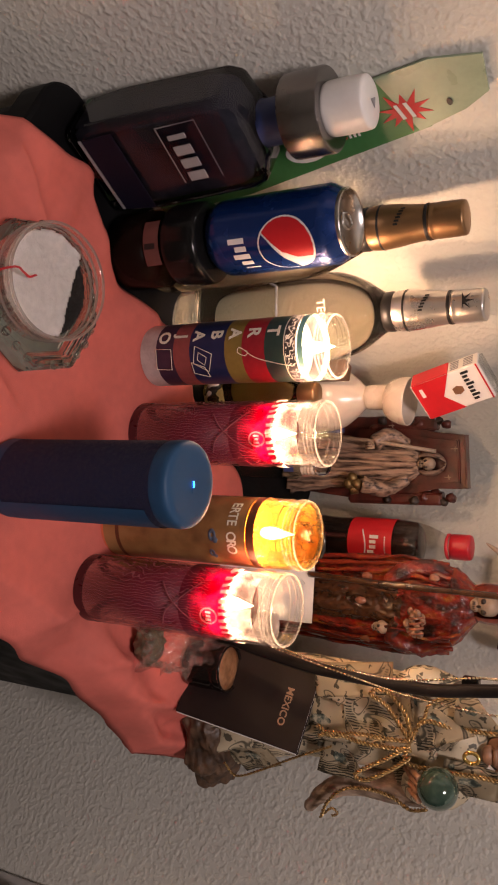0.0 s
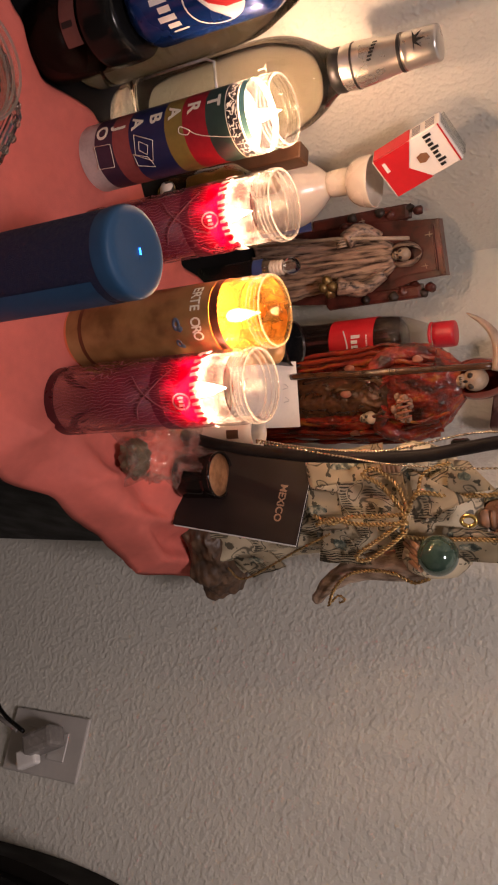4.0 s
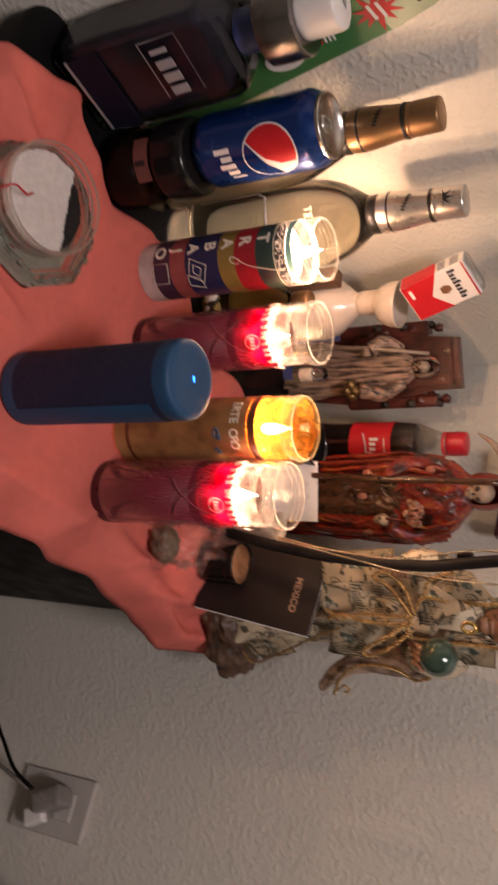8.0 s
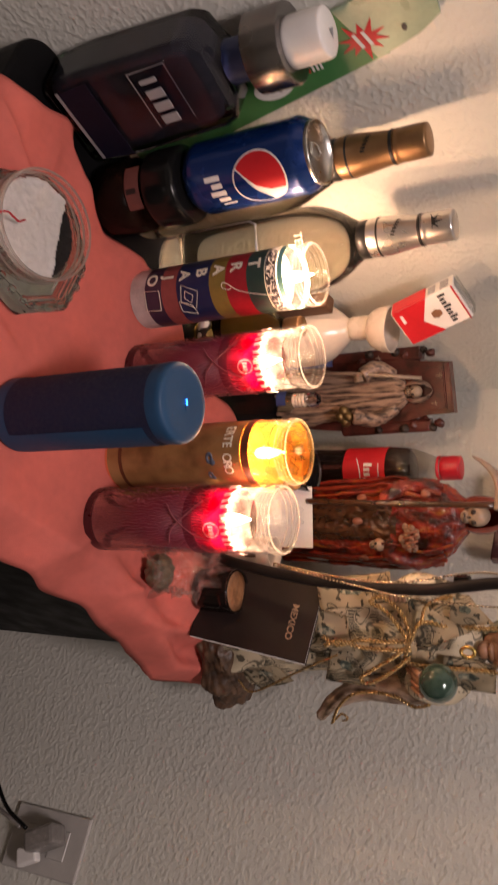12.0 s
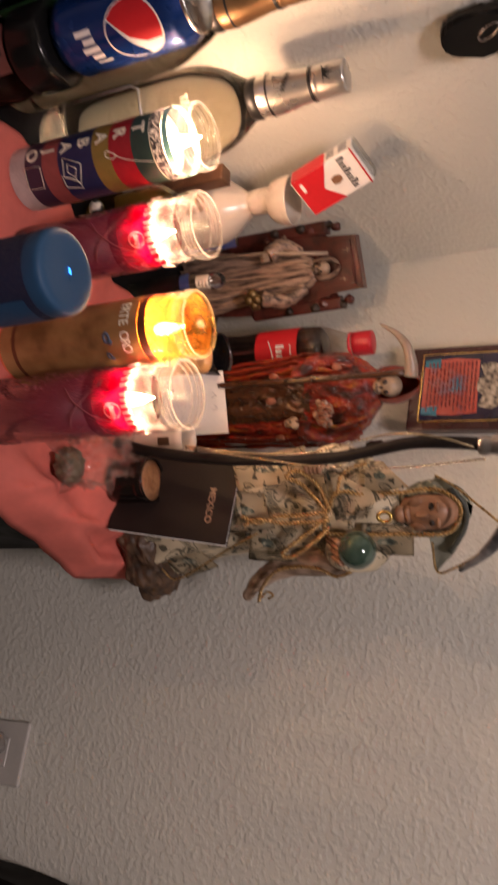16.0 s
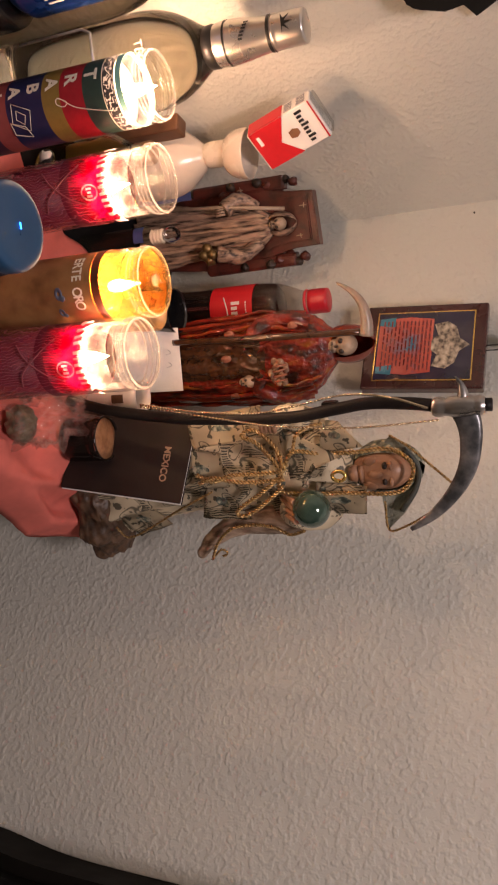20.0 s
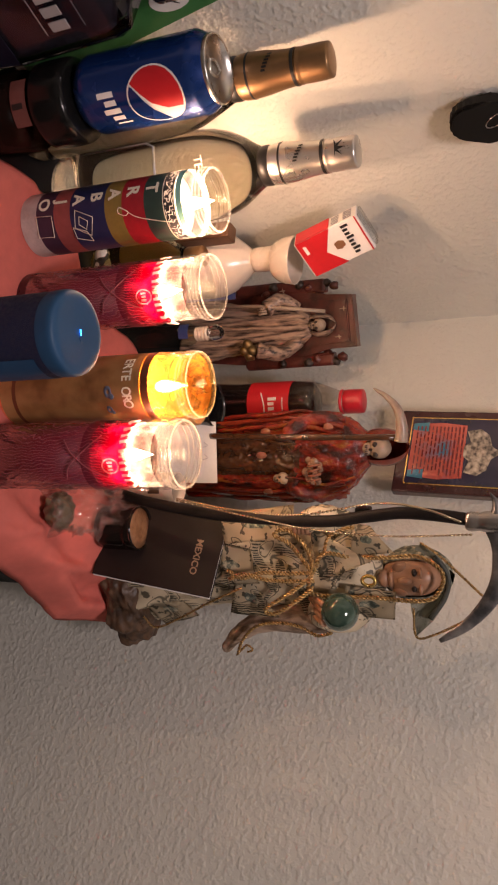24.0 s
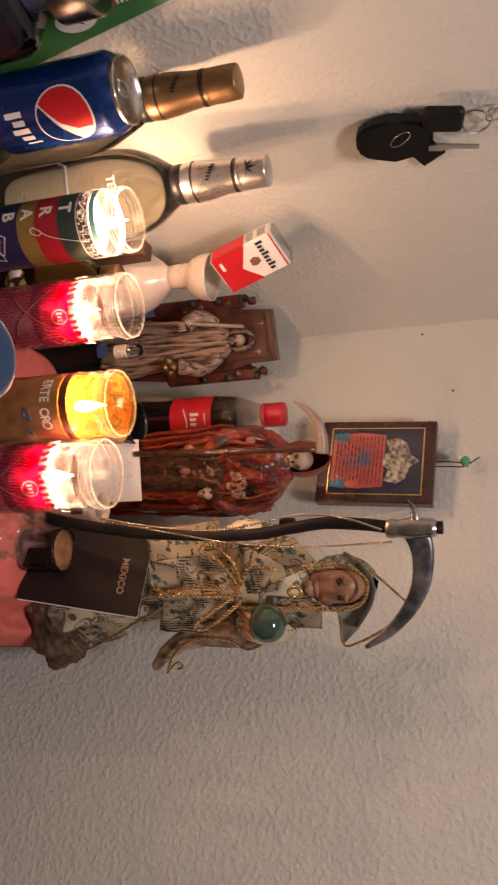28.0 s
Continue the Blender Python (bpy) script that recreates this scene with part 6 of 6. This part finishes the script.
# ---- ashtray and dish ----
CUT_GLASS = solid_glass("cut_glass", (0.86, 0.93, 0.89), 0.02, 1.5)
at = thing("glass_ashtray", -0.36, 0.34, T0, "octagonal cut glass ashtray on the coral cloth", "ashtray", turn=18)
bm = lathe([(0, 0), (0.056, 0), (0.063, 0.005), (0.0625, 0.018), (0.059, 0.0225), (0.052, 0.021), (0.046, 0.01), (0, 0.009)], 8)
for f in bm.faces:
    f.smooth = False
bmesh.ops.bevel(bm, geom=[e for e in bm.edges if e.calc_length() > 0.02], offset=0.0015, segments=2, affect="EDGES")
part("tray", bm, CUT_GLASS, at)
part("frosted_base", lathe([(0, 0.0022), (0.054, 0.0022), (0.054, 0.0012), (0, 0.0012)], 8), blotches("frosted_glass", [(0.3, (0.26, 0.27, 0.23)), (0.7, (0.5, 0.5, 0.43))], 60, 0.4), at, "grey frosted underside")
for k in range(24):
    a = 2 * math.pi * k / 24 + 0.13
    bm = bmesh.new()
    ball(bm, (0.0545 * math.cos(a), 0.0545 * math.sin(a), 0.021), (0.004, 0.004, 0.0035), 0, 10)
    part("glass_stud", bm, CUT_GLASS, at)
ds = thing("round_dish", -0.354, 0.3225, T0 + 0.0265, "round clear plastic dish of white salt and dark ash", "dish", tilt=(8, 0))
DR = 0.0435
d1 = part("dish", lathe([(0, 0), (DR - 0.002, 0), (DR, 0.002), (DR, 0.024), (DR + 0.0012, 0.0255), (DR, 0.0275), (DR - 0.002, 0.0255), (DR - 0.002, 0.0025), (0, 0.0025)], 64), clear("dish_plastic", (0.95, 0.96, 0.95), 0.03, 0.75, 0.05), ds)
for r, z in ((DR, 0.027), (DR - 0.001, 0.0205), (DR + 0.0004, 0.012)):
    e = part("dish_edge", lathe([(r + 0.0011 * math.cos(a), z + 0.0009 * math.sin(a)) for a in np.linspace(0, 2 * math.pi, 9)], 64), clear("dish_edge_plastic", (0.92, 0.92, 0.9), 0.06, 0.9, 0.28), d1)
    e.visible_shadow = False
d1.visible_shadow = False
d2 = part("inner_ring", lathe([(DR - 0.0035, 0.019), (DR - 0.0028, 0.0205), (DR - 0.0035, 0.022)], 64), GLASS, ds)


def heap(inside, z, seed, rough_edge=0.004):
    bm = bmesh.new()
    n = 56
    vs = {}
    for i in range(n):
        for j in range(n):
            x, y = ((i + 0.5) / n * 2 - 1) * (DR - 0.003), ((j + 0.5) / n * 2 - 1) * (DR - 0.003)
            if x * x + y * y < (DR - 0.0032) ** 2 and inside(x + rough_edge * noise.noise(Vector((x * 160, y * 160, seed))), y):
                q = []
                for a, b in ((i, j), (i + 1, j), (i + 1, j + 1), (i, j + 1)):
                    if (a, b) not in vs:
                        px, py = (a / n * 2 - 1) * (DR - 0.003), (b / n * 2 - 1) * (DR - 0.003)
                        vs[a, b] = bm.verts.new((px, py, z + 0.003 * noise.noise(Vector((px * 55, py * 55, seed))) + 0.001 * noise.noise(Vector((px * 260, py * 260, seed)))))
                    q.append(vs[a, b])
                bm.faces.new(q).smooth = True
    bmesh.ops.solidify(bm, geom=list(bm.faces), thickness=0.004)
    return bm


part("ash", heap(lambda x, y: True, 0.0075, 5.0), surface("dark_ash", (0.018, 0.015, 0.014), 0.8, vary=0.3, scale=200, relief=0.8, relief_scale=500), ds, "dark ash")
part("salt", heap(lambda x, y: x * 0.3 + y < 0.023, 0.0135, 1.0), surface("white_salt", (0.86, 0.83, 0.8), 0.8, vary=0.05, scale=200, relief=0.6, relief_scale=900), ds, "white coarse salt")
th = rope([(-0.003, -0.016, 0.0185), (0.0, -0.024, 0.021), (-0.001, -0.034, 0.0275), (-0.003, -0.044, 0.0295), (0.004, -0.06, 0.012), (0.014, -0.07, 0.004), (0.026, -0.072, -0.006)], 0.0009, 0.005)
thr = tagged(link_mesh("red_thread", th, surface("red_yarn", (0.42, 0.012, 0.02), 0.8)), "looped red thread lying over the salt dish", "thread")
thr.matrix_basis = pose(-0.354, 0.3225, T0 + 0.0275, 8, 0, FACE)

# ---- on the walls ----
FRAME_WOOD = surface("dark_cherry_wood", (0.045, 0.012, 0.012), 0.25, vary=0.2, coat=0.5)
pq = thing("wall_plaque", -0.362, WALL_Y - 0.0145, 1.003, "framed prayer plaque with red text and winged figure", "plaque", turn=0, tilt=(0, 3.4))
part("board", block((0.105, 0.014, 0.137), (0, -0.0095, 0.068), 0.002), FRAME_WOOD, pq, "dark wooden board")
part("hanger_block", block((0.03, 0.0145, 0.03), (0, 0.0055, 0.1), 0.001, 1), FRAME_WOOD, pq, "wooden block behind the board")
yf = -0.0175
part("gold_line", flat([(-0.043, 0.0125), (0.043, 0.0125), (0.043, 0.1235), (-0.043, 0.1235)], 0.0008, m=pose(0, yf, 0)), GOLD_METAL, pq)
part("print", flat([(-0.0415, 0.014), (0.0415, 0.014), (0.0415, 0.122), (-0.0415, 0.122)], 0.0008, m=pose(0, yf - 0.0004, 0)), blotches("navy_print", [(0.3, (0.012, 0.012, 0.03)), (0.7, (0.03, 0.025, 0.06))], 30, 0.15, relief=0, coat=0.8), pq, "dark glossy print")
field = part("red_field", flat([(-0.033, 0.016), (0.033, 0.016), (0.036, 0.05), (0.033, 0.078), (-0.033, 0.078), (-0.036, 0.05)], 0.0004, m=pose(0, yf - 0.0008, 0)), blotches("red_blue_print", [(0.3, (0.05, 0.16, 0.26)), (0.42, (0.45, 0.08, 0.06)), (0.7, (0.6, 0.14, 0.1))], 24, 0.2, relief=0, coat=0.6), pq)
for sx in (-1, 1):
    part("blue_corner", flat([(sx * 0.034, 0.016), (sx * 0.026, 0.016), (sx * 0.024, 0.034), (sx * 0.036, 0.034)][::sx], 0.0004, m=pose(0, yf - 0.001, 0)), surface("teal_print", (0.05, 0.2, 0.28), 0.25), field)
RED_BAR = surface("dark_red_text", (0.16, 0.02, 0.02), 0.3)
rnd = random.Random(4)
for k in range(13):
    x = -0.031
    z = 0.0735 - k * 0.0044
    while x < 0.026:
        w = rnd.uniform(0.005, 0.012)
        part("text_bar", flat([(x, z), (min(x + w, 0.031), z), (min(x + w, 0.031), z + 0.0017), (x, z + 0.0017)], 0.0003, m=pose(0, yf - 0.0012, 0)), RED_BAR, field)
        x += w + 0.002
SILVER_PRINT = blotches("silver_print", [(0.35, (0.08, 0.07, 0.06)), (0.55, (0.38, 0.33, 0.26)), (0.75, (0.6, 0.53, 0.42))], 180, 0.25, relief=0.2)
part("winged_figure", flat([(0, 0.119), (0.008, 0.108), (0.022, 0.104), (0.029, 0.094), (0.026, 0.079), (0.012, 0.084), (0.006, 0.077), (-0.006, 0.077), (-0.012, 0.084), (-0.026, 0.079), (-0.029, 0.094), (-0.022, 0.104), (-0.008, 0.108)], 0.0008, m=pose(0, yf - 0.0012, 0)), SILVER_PRINT, pq, "silver winged figure print")
part("hanging_cord", sweep(curve([(-0.003, -0.008, 0.135), (-0.004, -0.007, 0.152), (-0.002, -0.006, 0.168), (0.002, -0.005, 0.172)], 6), 0.0008, 6), BLACK_INK, pq)
part("hanging_cord", sweep(curve([(0.003, -0.008, 0.135), (0.002, -0.007, 0.152), (0.001, -0.006, 0.168), (-0.008, -0.012, 0.185)], 6), 0.0008, 6), BLACK_INK, pq)
bm = bmesh.new()
ball(bm, (0, 0, 0), (0.006, 0.006, 0.0055), 0, 16)
part("green_bead", bm, surface("green_stone", (0.04, 0.3, 0.12), 0.2, vary=0.2, coat=0.5), pq, "round green bead", at=(-0.004, -0.009, 0.169))
bm = bmesh.new()
ball(bm, (0, 0, 0), (0.004, 0.004, 0.006), 0, 14)
part("clear_bead", bm, surface("milky_bead", (0.6, 0.65, 0.55), 0.2), pq, at=(-0.0075, -0.009, 0.164))

KEY_BLACK = surface("satin_black_plastic", (0.007, 0.007, 0.007), 0.45, vary=0.15, spec=0.2)
ky = thing("car_keys", WALL_X, 0.57, 1.1, "black car key fob on a ring hanging from the wall", "keys", turn=90)
fob = bmesh.new()
flat([(0.0235 * (abs(math.cos(a)) ** 0.75) * (1 if math.cos(a) > 0 else -1), 0.037 + 0.036 * (abs(math.sin(a)) ** 0.75) * (1 if math.sin(a) > 0 else -1)) for a in np.linspace(0, 2 * math.pi, 20, endpoint=False)], 0.014, fob)
bmesh.ops.bevel(fob, geom=list(fob.edges), offset=0.003, segments=2, affect="EDGES")
part("fob", fob, KEY_BLACK, ky, at=pose(0, -0.02, 0, 0, 6, 0))
part("fob_emblem", sweep([(0.011 * math.cos(a), -0.0206, 0.043 + 0.0052 * math.sin(a)) for a in np.linspace(0, 2 * math.pi, 25)], 0.0007, 6), STEEL, ky, "chrome oval badge", at=pose(0, 0, 0.043, 0, 55, 0) @ pose(0, 0, -0.043))
rem = bmesh.new()
block((0.026, 0.011, 0.037), (0, 0, 0), 0.005, 3, rem)
part("small_remote", rem, KEY_BLACK, ky, at=pose(-0.012, -0.017, 0.083, 0, 12, 0))
tagm = bmesh.new()
block((0.026, 0.003, 0.036), (0, 0, 0), 0.0012, 2, tagm)
part("tag", tagm, KEY_BLACK, ky, "black plastic tag", at=pose(0.029, -0.007, 0.06, 0, 58, 0))
part("key_blade", flat([(0, 0), (0.006, 0), (0.006, 0.012), (0.0025, 0.016), (0.0025, 0.045), (-0.002, 0.045), (-0.002, 0.01)], 0.002, m=pose(0.012, -0.0225, 0.068, 0, 14, 0)), STEEL, ky)
part("ring", sweep(curve([(0.013 * math.cos(a), 0.002 * math.sin(2 * a), 0.013 * math.sin(a)) for a in np.linspace(0, 2 * math.pi, 17)], 3), 0.0011, 6), STEEL, ky, "steel split ring", at=(0.002, -0.012, 0.112))
part("ring", sweep(curve([(0.008 * math.cos(a), 0.004 * math.sin(a), 0.008 * math.sin(a)) for a in np.linspace(0, 2 * math.pi, 13)], 3), 0.001, 6), STEEL, ky, at=(-0.002, -0.01, 0.128))
part("cord", sweep([(-0.002, -0.006, 0.134), (-0.003, -0.003, 0.21)], 0.0018, 8), surface("dark_red_cord", (0.1, 0.01, 0.015), 0.7), ky)
part("nail", sweep([(-0.003, 0.0, 0.209), (-0.003, -0.009, 0.212)], 0.0015, 8), STEEL, ky)

for x, z in ((-0.549, 1.121), (-0.463, 1.158)):
    bm = bmesh.new()
    ball(bm, (x, WALL_Y, z), (0.0016, 0.0012, 0.0012), 0, 8)
    tagged(link_mesh("nail_hole", bm, DARK_STAIN), "small dark nail hole in the painted wall", "nail hole")

ou = thing("wall_outlet", 0.081, WALL_Y, 0.474, "grey wall outlet plate with a plugged charger", "outlet", turn=0)
PLATE = surface("grey_plate", (0.46, 0.44, 0.41), 0.35, vary=0.05)
part("plate", block((0.075, 0.006, 0.122), (0, -0.0035, 0), 0.0022, 2), PLATE, ou)
for z in (0.022, -0.022):
    part("socket", block((0.034, 0.002, 0.028), (0, -0.0072, z), 0.0009, 1), PLATE, ou)
PLUG = surface("smoky_plug", (0.2, 0.185, 0.17), 0.25, vary=0.2, coat=0.3)
pg = part("plug", block((0.026, 0.03, 0.045), (0, 0, 0), 0.005, 2), PLUG, ou, "dark plug", at=pose(-0.004, -0.024, 0.012, 0, -25, 0))
part("plug_band", block((0.022, 0.012, 0.03), (0.012, -0.01, -0.018), 0.003, 2), WHITE, ou, at=pose(0, -0.012, 0.004, 0, -25, 0))
for k in (0, 1):
    part("power_cord", sweep(curve([(-0.01, -0.04, -0.008 - 0.01 * k), (-0.028 + 0.008 * k, -0.046, -0.045), (-0.062 + 0.03 * k, -0.04, -0.09), (-0.09 + 0.04 * k, -0.03, -0.14), (-0.1 + 0.04 * k, -0.02, -0.26), (-0.09, -0.02, -0.46)], 10), 0.0028, 8), PLUG if k else BLACK_PLASTIC, ou)
part("adapter", block((0.036, 0.03, 0.07), (-0.132, -0.035, -0.21), 0.006, 2), BLACK_PLASTIC, ou, "black power adapter on the cord")

# ---- dark tall furniture at the end of the wall ----
DW = surface("dark_brown_wood", (0.006, 0.005, 0.004), 0.7, vary=0.25, scale=12, spec=0.1)
dk = thing("tall_headboard", 0.45, WALL_Y, 0, "tall dark brown headboard with black upholstered front", "headboard", turn=0)
side = [(v.x, v.z) for v in curve([(x, 0, z) for x, z in ((0.21, 0.0), (0.2, 0.3), (0.197, 0.5), (0.203, 0.6), (0.219, 0.7), (0.227, 0.85), (0.234, 1.02), (0.25, 1.2), (0.3, 1.32), (0.4, 1.38))], 6)] + [(0.9, 1.38), (0.9, 0.0)]
part("frame", flat([(x - 0.45, z) for x, z in side][::-1], 0.078, m=pose(0, -0.082, 0)), DW, dk)
part("padding", flat([(x - 0.45 + 0.014 if x < 0.9 else x - 0.46, z if z < 1.3 else z - 0.012) for x, z in side][::-1], 0.02, m=pose(0, -0.104, 0)), surface("black_fabric", (0.006, 0.006, 0.006), 0.95, spec=0.1), dk, "black upholstered panel")

# lamp on the ceiling
cl = thing("ceiling_lamp", LAMP_X, LAMP_Y, ROOM_Z, "round white ceiling lamp", "lamp", turn=0)
part("base", lathe([(0, 0), (0.22, 0), (0.22, -0.02), (0, -0.02)], 40), WHITE, cl)
